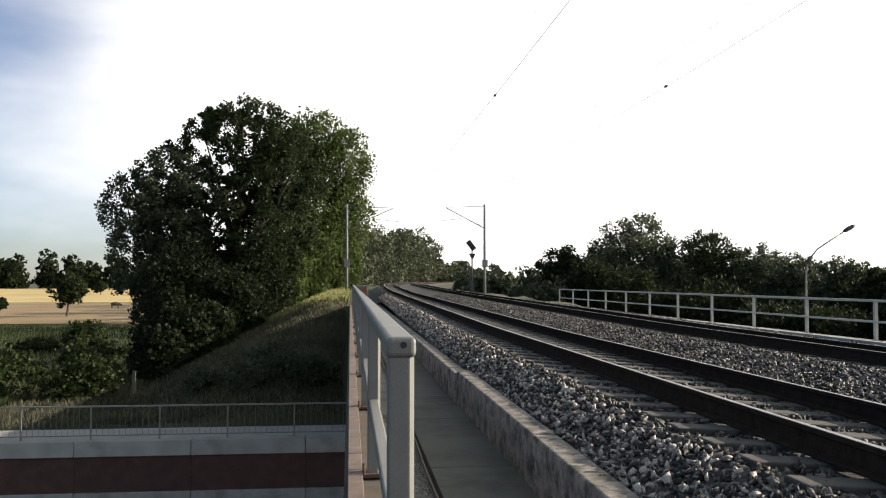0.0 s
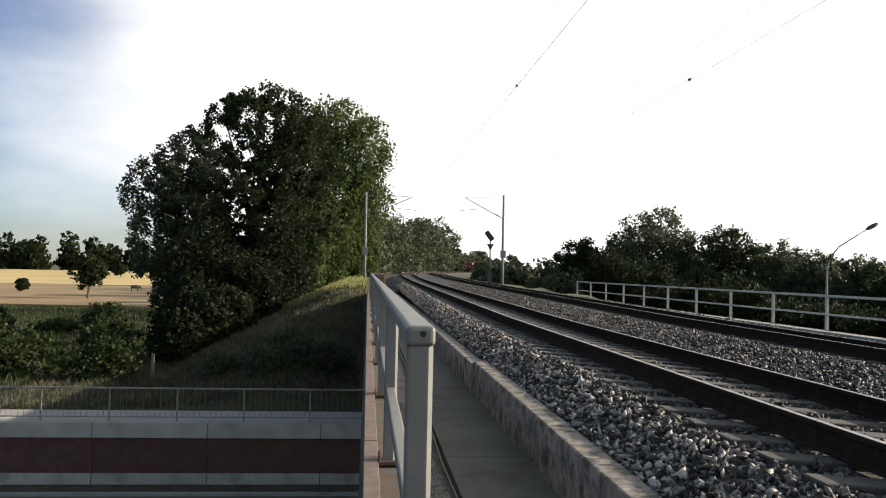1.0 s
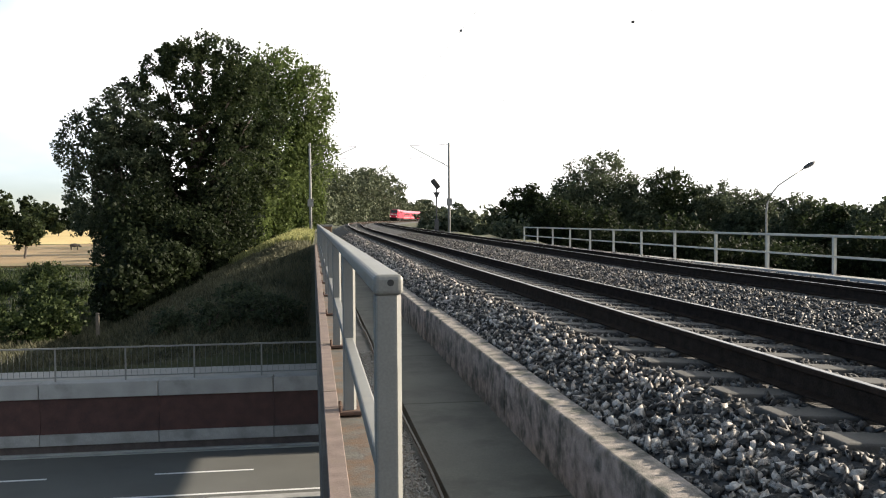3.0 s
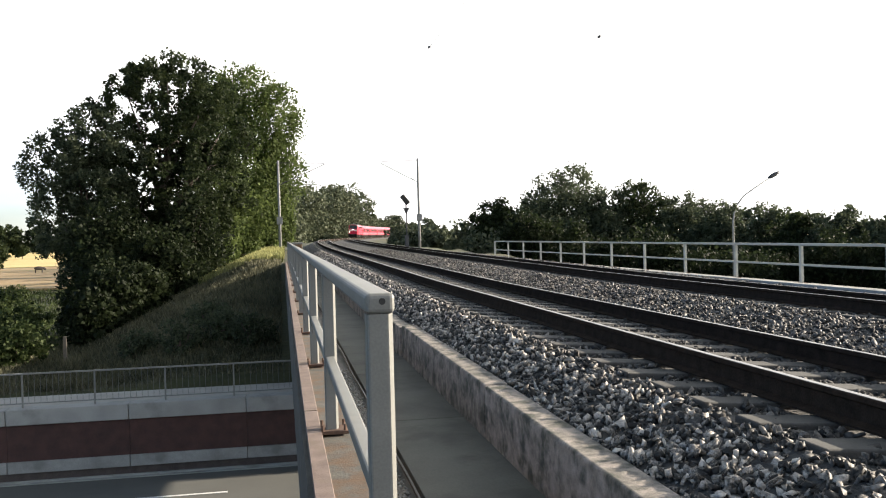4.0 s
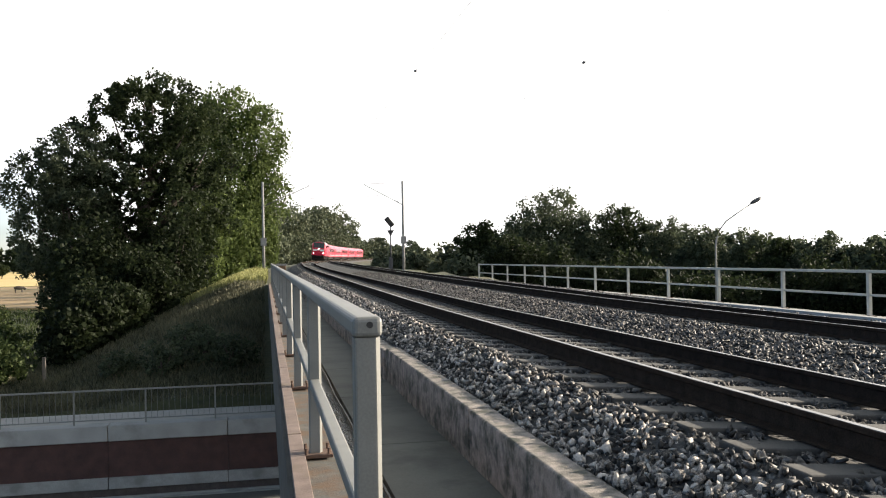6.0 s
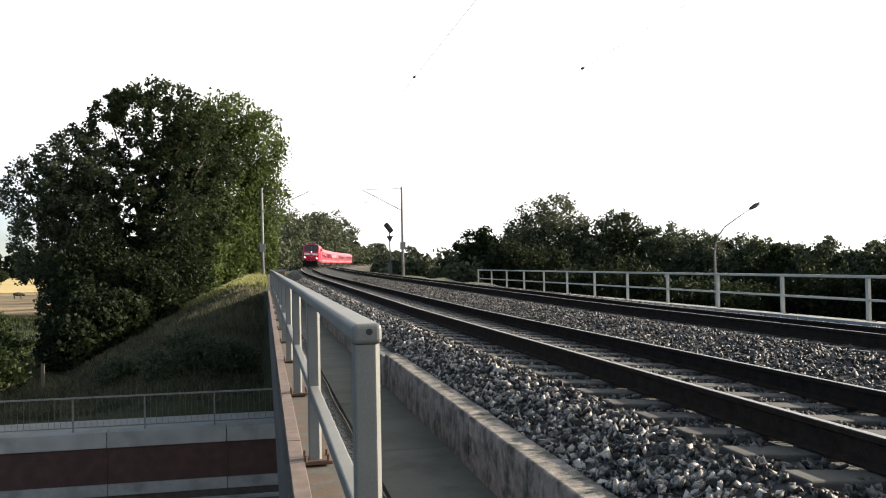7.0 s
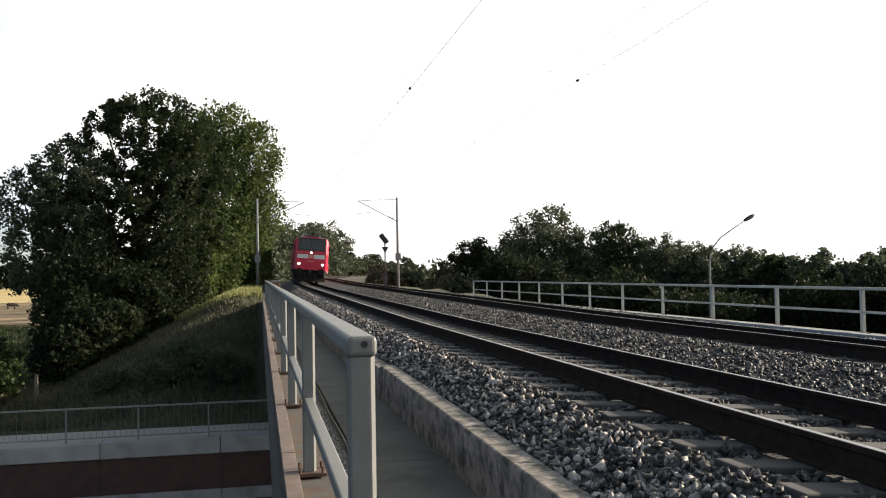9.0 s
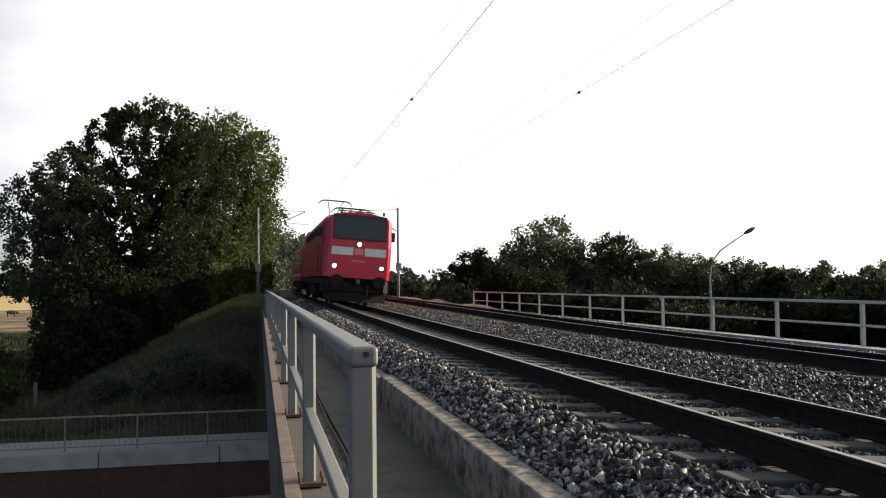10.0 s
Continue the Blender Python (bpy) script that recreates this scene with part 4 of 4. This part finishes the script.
    for i in range(12):
        y = 440 + g.uniform(-20, 60)
        x = 40 + 14 * i + g.uniform(-4, 4)
        h = g.uniform(9, 14)
        lobes = [(g.uniform(-4, 4), g.uniform(-2, 2), h * g.uniform(0.25, 0.8), h * 0.28, h * 0.25, h * 0.2) for _ in range(7)]
        tree("lineside_tree", x, y, h, lobes, L_FAR, 1800, 1.3, 160 + i, "distant leafy tree behind the curve", trunk=0.3, limbs=3, group="trees along the curve", hollow=0.35)
    for i, (x, y, h) in enumerate([(19, 428, 22.5), (27, 432, 22), (33, 440, 22), (39, 436, 21), (45, 444, 19), (51, 448, 15)]):
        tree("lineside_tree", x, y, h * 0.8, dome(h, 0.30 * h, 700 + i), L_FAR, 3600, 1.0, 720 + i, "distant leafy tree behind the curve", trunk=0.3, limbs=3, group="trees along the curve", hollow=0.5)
    # low bushes on the inner side, in two rows
    for i in range(27):
        y = 90 + 7.2 * i
        p = track_point(y, TRACK_GAP + (7.2 if y < 130 else 10.6) + g.uniform(-0.4, 0.6))[0]
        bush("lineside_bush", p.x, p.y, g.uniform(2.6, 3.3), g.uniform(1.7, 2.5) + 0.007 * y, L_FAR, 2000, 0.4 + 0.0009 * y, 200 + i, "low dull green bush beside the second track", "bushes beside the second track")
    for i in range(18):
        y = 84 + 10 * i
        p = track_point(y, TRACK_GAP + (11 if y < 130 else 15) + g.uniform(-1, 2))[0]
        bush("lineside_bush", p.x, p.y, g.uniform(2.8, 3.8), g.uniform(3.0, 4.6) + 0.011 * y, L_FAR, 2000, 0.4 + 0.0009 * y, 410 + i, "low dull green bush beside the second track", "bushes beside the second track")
    # the wooded side beyond the second track
    rows = [(22.5, 88, 9.5), (26, 84, 11.5), (29.2, 86, 15.6), (32.4, 84, 12.6), (37, 84, 12.8), (40, 80, 11.2), (40, 72, 9.8), (41, 66, 9.2), (40, 60, 8.7), (41, 56, 8.6), (42, 52, 8.2), (43, 48, 8.0), (43, 43, 6.2), (41, 38, 4.6), (46, 54, 8.6), (50, 50, 8.6), (47, 47, 8.2)]
    for i, (x, y, h) in enumerate(rows):
        tree("roadside_tree", x, y, h * 0.72, dome(h * 0.9, 0.29 * h + 0.7, 900 + i), L_OAK if i % 4 == 0 else L_GREY, 19000, 0.30, 240 + i, "dense dark green tree beyond the second track", trunk=0.22, limbs=5, group="trees beyond the second track", hollow=0.62, loose_share=0.12, per=34, spread=0.34)
    for i in range(22):
        x, y = 17.5 + 1.15 * i + g.uniform(-0.8, 0.8), 62 - 1.0 * i + g.uniform(-3, 3)
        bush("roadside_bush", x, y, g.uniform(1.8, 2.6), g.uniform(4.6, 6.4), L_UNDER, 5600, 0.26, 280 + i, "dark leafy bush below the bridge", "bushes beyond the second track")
    # far wood: uncountable
    lobes = []
    for i in range(190):
        x = -900 + 5.0 * i + g.uniform(-3, 3)
        h = g.choice((12.5, 14.5, 15.5, 17.0, 18.5)) + g.uniform(-1, 1)
        y = 428 + g.uniform(-8, 25)
        lobes.append((x, y, -3 + h * 0.36, 5.5, 4.5, h * 0.36))
        lobes.append((x + 2.5, y - 6, 1.0, 6.0, 4.0, 5.0))
        lobes.append((x + g.uniform(-1.5, 1.5), y, -3 + h * 0.72, 4.6, 4.0, h * 0.28))
    tagged(part("far_wood", crown_mesh("far_wood", lobes, 130000, 2.1, 9, 0, 0.55, 0.3), L_OAK), "distant dark wood behind the grain field", "wood", kind="stuff")
    lobes = []
    for i in range(120):
        a = radians(52 + 186 * i / 120)
        r = 260 + g.uniform(-20, 40)
        lobes.append((r * math.sin(a), r * math.cos(a), 3, 10, 10, 9))
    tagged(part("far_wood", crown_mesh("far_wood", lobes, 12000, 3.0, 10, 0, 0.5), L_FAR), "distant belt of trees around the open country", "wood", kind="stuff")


def grass():
    g = np.random.default_rng(3)
    blade = np.array([(-0.5, 0, 0), (0.5, 0, 0), (0.12, 0.25, 0.75), (0.0, 0.5, 1.0)])

    def field(name, n, xr, yr, h0, h1, mat, label, w=0.03):
        x, y = g.uniform(*xr, n), g.uniform(*yr, n)
        z = np.array([ground_z(a, b) for a, b in zip(x, y)]) - 0.05
        n = len(x)
        a = g.uniform(0, math.tau, n)
        h = g.uniform(h0, h1, n)
        T = np.zeros((n, 3, 3))
        T[:, 0, 0], T[:, 1, 0] = np.cos(a) * w / h, np.sin(a) * w / h
        lean = g.uniform(0.2, 0.9, n)
        T[:, 0, 1], T[:, 1, 1] = -np.sin(a) * lean, np.cos(a) * lean
        T[:, 2, 2] = 1
        me = joined(name, [blade], np.array([(0, 1, 2, 3)]), np.stack([x, y, z], 1), T, h)
        tagged(part(name, me, mat), label, "grass", kind="stuff")

    field("bank_grass", 90000, (-17, -0.4), (30, 62), 0.15, 0.42, L_GRASS, "rough dull green grass on the railway bank")
    field("verge_grass", 30000, (-5.0, -0.3), (48.5, 95), 0.3, 0.7, L_DRY_SUNLIT, "sunlit yellow-green grass at the top of the bank", 0.04)
    field("low_grass", 44000, (-62, -14), (31, 125), 0.3, 0.85, L_BUSH, "rough green grass below the bank", 0.04)


def cow():
    z = -4.88
    c = thing("cow", pose(-54, 205, z, 0, 0, 25), "dark brown cow grazing in the dry pasture", "cow")
    b = bmesh.new()
    bmesh.ops.create_uvsphere(b, u_segments=14, v_segments=10, radius=0.5)
    bmesh.ops.scale(b, vec=(2.1, 0.75, 0.85), verts=b.verts)
    bmesh.ops.translate(b, vec=(0, 0, 1.05), verts=b.verts)
    part("body", b, M_COW, c, smooth=True)
    h = bmesh.new()
    bmesh.ops.create_uvsphere(h, u_segments=10, v_segments=8, radius=0.28)
    bmesh.ops.scale(h, vec=(1.3, 0.7, 0.8), verts=h.verts)
    bmesh.ops.translate(h, vec=(1.25, 0, 0.8), verts=h.verts)
    part("head", h, M_COW, c, smooth=True)
    part("neck", tube([(0.85, 0, 1.15), (1.2, 0, 0.85)], [0.3, 0.18], 8), M_COW, c)
    for x in (-0.7, 0.65):
        for y in (-0.22, 0.22):
            part("leg", tube([(x, y, 0), (x, y, 0.9)], [0.06, 0.12], 7), M_COW, c)


# ---- train ----
def mirror_ring(half, zb, zt, corner, crown):
    """Points of a cross-section (x, z) from the lower left over the roof to the lower right."""
    left = [(-half, zb), (-half, zb + 0.5 * (zt - zb)), (-half, zt - corner * 1.6), (-half * 0.985, zt - corner), (-half * 0.93, zt - corner * 0.45), (-half * 0.80, zt - corner * 0.12), (-half * 0.45, zt + crown * 0.7), (0, zt + crown)]
    return left + [(-x, z) for x, z in left[-2::-1]]


def loft(bm, rings):
    rows = [[bm.verts.new(p) for p in r] for r in rings]
    for a, b in zip(rows, rows[1:]):
        for k in range(len(a) - 1):
            bm.faces.new((a[k], a[k + 1], b[k + 1], b[k]))
        bm.faces.new((a[-1], a[0], b[0], b[-1]))
    for r in (rows[0], rows[-1]):
        n = len(r)
        for k in range(n // 2 - 1):
            bm.faces.new((r[k], r[k + 1], r[n - 2 - k], r[n - 1 - k]))
        m = n // 2
        bm.faces.new((r[m - 1], r[m], r[m + 1]))


def rake(z):
    return 0.0 if z < 2.62 else (z - 2.62) * 0.34


def bogie(name, y, wheelbase, parent):
    bg = bmesh.new()
    for x in (-1.02, 1.02):
        add_box(bg, x - 0.09, x + 0.09, y - wheelbase / 2 - 0.6, y + wheelbase / 2 + 0.6, 0.45, 0.8, 0.04)
    add_box(bg, -1.0, 1.0, y - 0.3, y + 0.3, 0.5, 0.85)
    b = part(name, bg, M_UNDER, parent)
    for dy in (-wheelbase / 2, wheelbase / 2):
        for x in (-0.75, 0.75):
            w = bmesh.new()
            add_tube(w, [(x - 0.07, y + dy, 0.55), (x + 0.07, y + dy, 0.55)], 0.55, 20)
            part("wheel", w, M_UNDER, b)
        part("axle", tube([(-0.75, y + dy, 0.55), (0.75, y + dy, 0.55)], 0.09, 8), M_UNDER, b)
    return b


LOCO, COACH = 18.9, 26.4


def locomotive():
    t = thing("locomotive", None, "red electric locomotive with light grey front bands and lit headlights", "locomotive")
    L = LOCO
    bm = bmesh.new()
    rings = []
    for y, half, end in ((0.0, 1.22, 1), (0.10, 1.30, 1), (0.55, 1.42, 1), (1.25, 1.49, 1), (2.2, 1.49, 0), (L - 2.2, 1.49, 0), (L - 1.25, 1.49, -1), (L - 0.55, 1.40, -1), (L, 1.17, -1)):
        ring = []
        for x, z in mirror_ring(half, 1.16, 3.84, 0.20 if half < 1.45 else 0.30, 0.10):
            ring.append((x, y + end * rake(z) * (1.0 if y < 1.3 or y > L - 1.3 else 0.0), z))
        rings.append(ring)
    loft(bm, rings)
    body = part("body", bm, M_RED, t)
    # front: dark valance, buffers, plough
    va = bmesh.new()
    loft(va, [[(x, y, z) for x, z in ((-h, 0.62), (-h, 1.13), (h, 1.13), (h, 0.62), (0.0, 0.60))][:4] for y, h in ((0.12, 1.15), (0.6, 1.38), (1.3, 1.42))])
    part("valance", va, M_UNDER, t, "dark grey front valance")
    part("side_sill", box(-1.44, 1.44, 1.3, L - 1.3, 0.86, 1.13, 0.03), M_UNDER, t)
    part("transformer_box", box(-1.25, 1.25, 7.2, 11.7, 0.3, 0.9, 0.05), M_UNDER, t)
    for x in (-0.875, 0.875):
        bf = bmesh.new()
        add_tube(bf, [(x, 0.2, 1.03), (x, -0.34, 1.03)], 0.11, 12)
        add_tube(bf, [(x, -0.34, 1.03), (x, -0.40, 1.03)], 0.25, 16)
        part("buffer", bf, M_UNDER, t, "round dark buffer")
    part("coupling_hook", box(-0.07, 0.07, -0.25, 0.15, 0.92, 1.12, 0.02), M_STEEL, t)
    for x in (-0.45, 0.45):
        part("brake_hose", tube([(x, 0.1, 0.95), (x, -0.15, 0.85), (x, -0.12, 0.5), (x * 0.8, 0.05, 0.42)], 0.03, 6), M_BLACK, t)
    pl = bmesh.new()
    v = [pl.verts.new(q) for q in ((-1.3, 0.42, 0.18), (0, 0.08, 0.18), (1.3, 0.42, 0.18), (1.25, 0.5, 0.66), (0, 0.2, 0.66), (-1.25, 0.5, 0.66), (-1.3, 0.47, 0.18), (0, 0.13, 0.18), (1.3, 0.47, 0.18), (1.25, 0.55, 0.66), (0, 0.25, 0.66), (-1.25, 0.55, 0.66))]
    for q in ((0, 1, 4, 5), (1, 2, 3, 4), (11, 10, 7, 6), (10, 9, 8, 7), (0, 6, 7, 1), (1, 7, 8, 2), (3, 9, 10, 4), (4, 10, 11, 5), (5, 11, 6, 0), (2, 8, 9, 3)):
        pl.faces.new([v[i] for i in q])
    part("snow_plough", pl, M_UNDER, t, "dark snow plough")

    def panel(x0, x1, z0, z1, out, thick=0.05):
        """A slab that follows the front's slope."""
        b = bmesh.new()
        q = [b.verts.new((x, rake(z) - out + d, z)) for d in (0, thick) for x, z in ((x0, z0), (x1, z0), (x1, z1), (x0, z1))]
        for f in ((0, 1, 2, 3), (7, 6, 5, 4), (0, 4, 5, 1), (1, 5, 6, 2), (2, 6, 7, 3), (3, 7, 4, 0)):
            b.faces.new([q[i] for i in f])
        return b

    ws = part("windscreen_surround", panel(-1.13, 1.13, 2.76, 3.82, 0.012), M_BLACK, body, "black windscreen surround")
    for x0, x1 in ((-1.05, -0.05), (0.05, 1.05)):
        part("windscreen", panel(x0, x1, 2.84, 3.66, 0.022, 0.02), M_GLASS, body, "dark windscreen pane")
    part("wiper", tube([(-0.55, rake(2.8) - 0.05, 2.80), (-0.3, rake(3.3) - 0.05, 3.3)], 0.012, 5), M_BLACK, ws)
    part("wiper", tube([(0.45, rake(2.8) - 0.05, 2.80), (0.62, rake(3.3) - 0.05, 3.3)], 0.012, 5), M_BLACK, ws)
    part("window_post", panel(-0.035, 0.035, 2.80, 3.68, 0.03), M_STEEL, body)
    for x0, x1 in ((-1.14, -0.24), (0.24, 1.14)):
        part("front_band", panel(x0, x1, 2.10, 2.43, 0.014), M_LIGHTGREY, body, "light grey front band")
    part("badge", panel(-0.18, 0.18, 2.14, 2.40, 0.014), M_PINK, body, "pale badge on the red front")
    for k in range(5):
        part("number_bar", panel(-0.30 + 0.125 * k, -0.21 + 0.125 * k, 1.84, 1.90, 0.008), M_PINK, body)
    for x, z, r in ((-0.98, 1.63, 0.075), (0.98, 1.63, 0.075), (0, 2.57, 0.075)):
        hs = part("lamp_housing", tube([(x, -0.02 + rake(z), z), (x, 0.1 + rake(z), z)], r + 0.07, 18), M_BLACK, body)
        part("headlight", tube([(x, -0.05 + rake(z), z), (x, 0.02 + rake(z), z)], r, 18), M_LAMP, hs, "lit round headlight")
    part("marker_lamp", tube([(0.98, 0.40, 3.86), (0.98, 0.40, 4.0)], 0.05, 8), M_BLACK, t)
    # flanks: cab windows, doors, grilles
    for s in (-1, 1):
        x = s * 1.493
        part("cab_window", box(min(x, x + s * 0.012), max(x, x + s * 0.012), 1.55, 2.25, 2.55, 3.25), M_GLASS, body)
        dr = part("cab_door", box(min(x, x + s * 0.010), max(x, x + s * 0.010), 2.5, 3.15, 1.25, 3.35, 0.004), M_RED, body)
        part("door_handle", tube([(x + s * 0.03, 2.45, 1.3), (x + s * 0.03, 2.45, 2.6)], 0.015, 6), M_STEEL, dr)
        part("mirror", box(x + (0 if s > 0 else -0.16), x + (0.16 if s > 0 else 0), 1.30, 1.36, 2.85, 3.25, 0.01), M_BLACK, body)
        for k in range(8):
            part("grille", box(min(x, x + s * 0.012), max(x, x + s * 0.012), 4.2 + 1.35 * k, 5.3 + 1.35 * k, 3.05, 3.42), M_UNDER, body)
    # roof gear
    part("roof_walk", box(-1.0, 1.0, 1.9, L - 1.9, 3.88, 3.94, 0.01), M_ROOF, t)
    for y in (5.2, 8.0, 10.6, 13.4):
        part("roof_cover", box(-0.9, 0.9, y - 0.9, y + 0.9, 3.92, 4.10, 0.04), M_ROOF, t)
    part("roof_rail", tube([(-0.85, 1.9, 3.9), (-0.8, 2.2, 4.12), (0.8, 2.2, 4.12), (0.85, 1.9, 3.9)], 0.025, 6), M_STEEL, t)
    for x in (-0.6, -0.2, 0.2, 0.6):
        part("insulator", tube([(x, 2.9, 3.9), (x, 2.9, 4.22)], 0.06, 8), M_STEEL, t)

    def pantograph(y, up):
        pg = part("pantograph", box(-0.55, 0.55, y - 0.6, y + 0.6, 4.1, 4.16), M_STEEL, t, "raised pantograph" if up else "folded pantograph")
        top = 5.72 if up else 4.4
        knee = (y + 1.3, (4.2 + top) / 2 - 0.15) if up else (y + 1.6, 4.28)
        for s in (-1, 1):
            part("lower_arm", tube([(s * 0.25, y - 0.3, 4.16), (s * 0.12, knee[0], knee[1])], 0.035, 6), M_STEEL, pg)
            part("upper_arm", tube([(s * 0.12, knee[0], knee[1]), (s * 0.45, y - 0.1, top - 0.05)], 0.024, 6), M_STEEL, pg)
        for dy in (-0.2, 0.2):
            part("collector", tube([(-0.98, y + dy, top - 0.22), (-0.78, y + dy, top - 0.03), (-0.55, y + dy, top), (0.55, y + dy, top), (0.78, y + dy, top - 0.03), (0.98, y + dy, top - 0.22)], 0.022, 6), M_STEEL, pg)

    pantograph(4.2, False)
    pantograph(L - 4.2, True)
    bogie("bogie", 4.2, 2.6, t)
    bogie("bogie", L - 4.2, 2.6, t)
    return t


def coach():
    t = thing("passenger_coach", None, "red passenger coach with dark window band and grey roof", "coach", "coaches behind the locomotive")
    L = COACH
    bm = bmesh.new()
    loft(bm, [[(x, y, z) for x, z in mirror_ring(h, 0.95, 3.62, 0.5, 0.30)] for y, h in ((0.0, 1.30), (0.25, 1.41), (L - 0.25, 1.41), (L, 1.30))])
    body = part("body", bm, M_RED, t)
    part("roof", tube([(0, 0.3, 2.55), (0, L - 0.3, 2.55)], 1.40, 32), M_ROOF, t, "grey rounded roof")
    for s in (-1, 1):
        x = s * 1.411
        a, b = min(x, x + s * 0.012), max(x, x + s * 0.012)
        for k in range(10):
            part("window", box(a, b, 3.1 + 2.08 * k, 4.5 + 2.08 * k, 2.05, 2.95), M_GLASS, body)
        part("stripe", box(a, b, 0.3, L - 0.3, 1.30, 1.42), M_LIGHTGREY, body, "light grey stripe")
        for y in (1.1, L - 2.3):
            d = part("door", box(a, b + (0.01 if s > 0 else 0), y, y + 1.2, 0.98, 3.05), M_RED, body)
            part("door_window", box(min(x, x + s * 0.024), max(x, x + s * 0.024), y + 0.25, y + 0.95, 2.0, 2.85), M_GLASS, d)
    part("gangway", box(-0.6, 0.6, -0.28, 0.2, 1.0, 3.3, 0.03), M_BLACK, t)
    part("underframe", box(-1.2, 1.2, 4.6, L - 4.6, 0.4, 0.95, 0.05), M_UNDER, t)
    bogie("bogie", 3.2, 2.5, t)
    bogie("bogie", L - 3.2, 2.5, t)
    return t


SPEED, FRONT_AT_END = 37.0, 33.4

# length along the line against y
_ys = np.arange(-40.0, 1200.0, 0.5)
_dx = np.gradient([track_point(float(y))[0].x for y in _ys], 0.5)
_arc = np.concatenate([[0], np.cumsum(np.hypot(_dx[:-1], 1.0) * 0.5)])


def vehicle_pose(front, inset, length):
    """Pose of a vehicle whose front end is that far along the line; it stands on its two bogies."""
    ends = []
    for s in (front + inset, front + length - inset):
        y = float(np.interp(s, _arc, _ys))
        ends.append(track_point(y)[0])
    d = (ends[1] - ends[0]).normalized()
    across = Vector((d.y, -d.x, 0)).normalized()
    a = (across - Vector((0, 0, CANT + 0.012))).normalized()
    m = Matrix((a, d, a.cross(d))).transposed().to_4x4()
    m.translation = ends[0] - d * inset
    return m


plant_trees()
grass()
cow()
for px, py in ((-9.9, 38.3), (-13.2, 41.0)):
    fp = thing("fence_post", pose(px, py, ground_z(px, py) - 0.1), "weathered grey wooden fence post on the bank", "post", "fence posts on the bank")
    part("shaft", box(-0.07, 0.07, -0.07, 0.07, 0, 1.3, 0.012), M_WOOD, fp)
build_tracks()
loco = locomotive()
first_coach = coach()
coaches = [first_coach] + [copy_thing(first_coach, Matrix.Identity(4)) for _ in range(4)]


def motions():
    s_end = float(np.interp(FRONT_AT_END, _ys, _arc))
    times = [0.25 * k for k in range(41)]

    def rows(behind, inset, length):
        return [(t, vehicle_pose(s_end + SPEED * (10.0 - t) + behind, inset, length)) for t in times]

    walk(loco, rows(0.0, 4.2, LOCO))
    for k, c in enumerate(coaches):
        walk(c, rows(LOCO + 0.5 + k * (COACH + 0.4), 3.2, COACH))


motions()
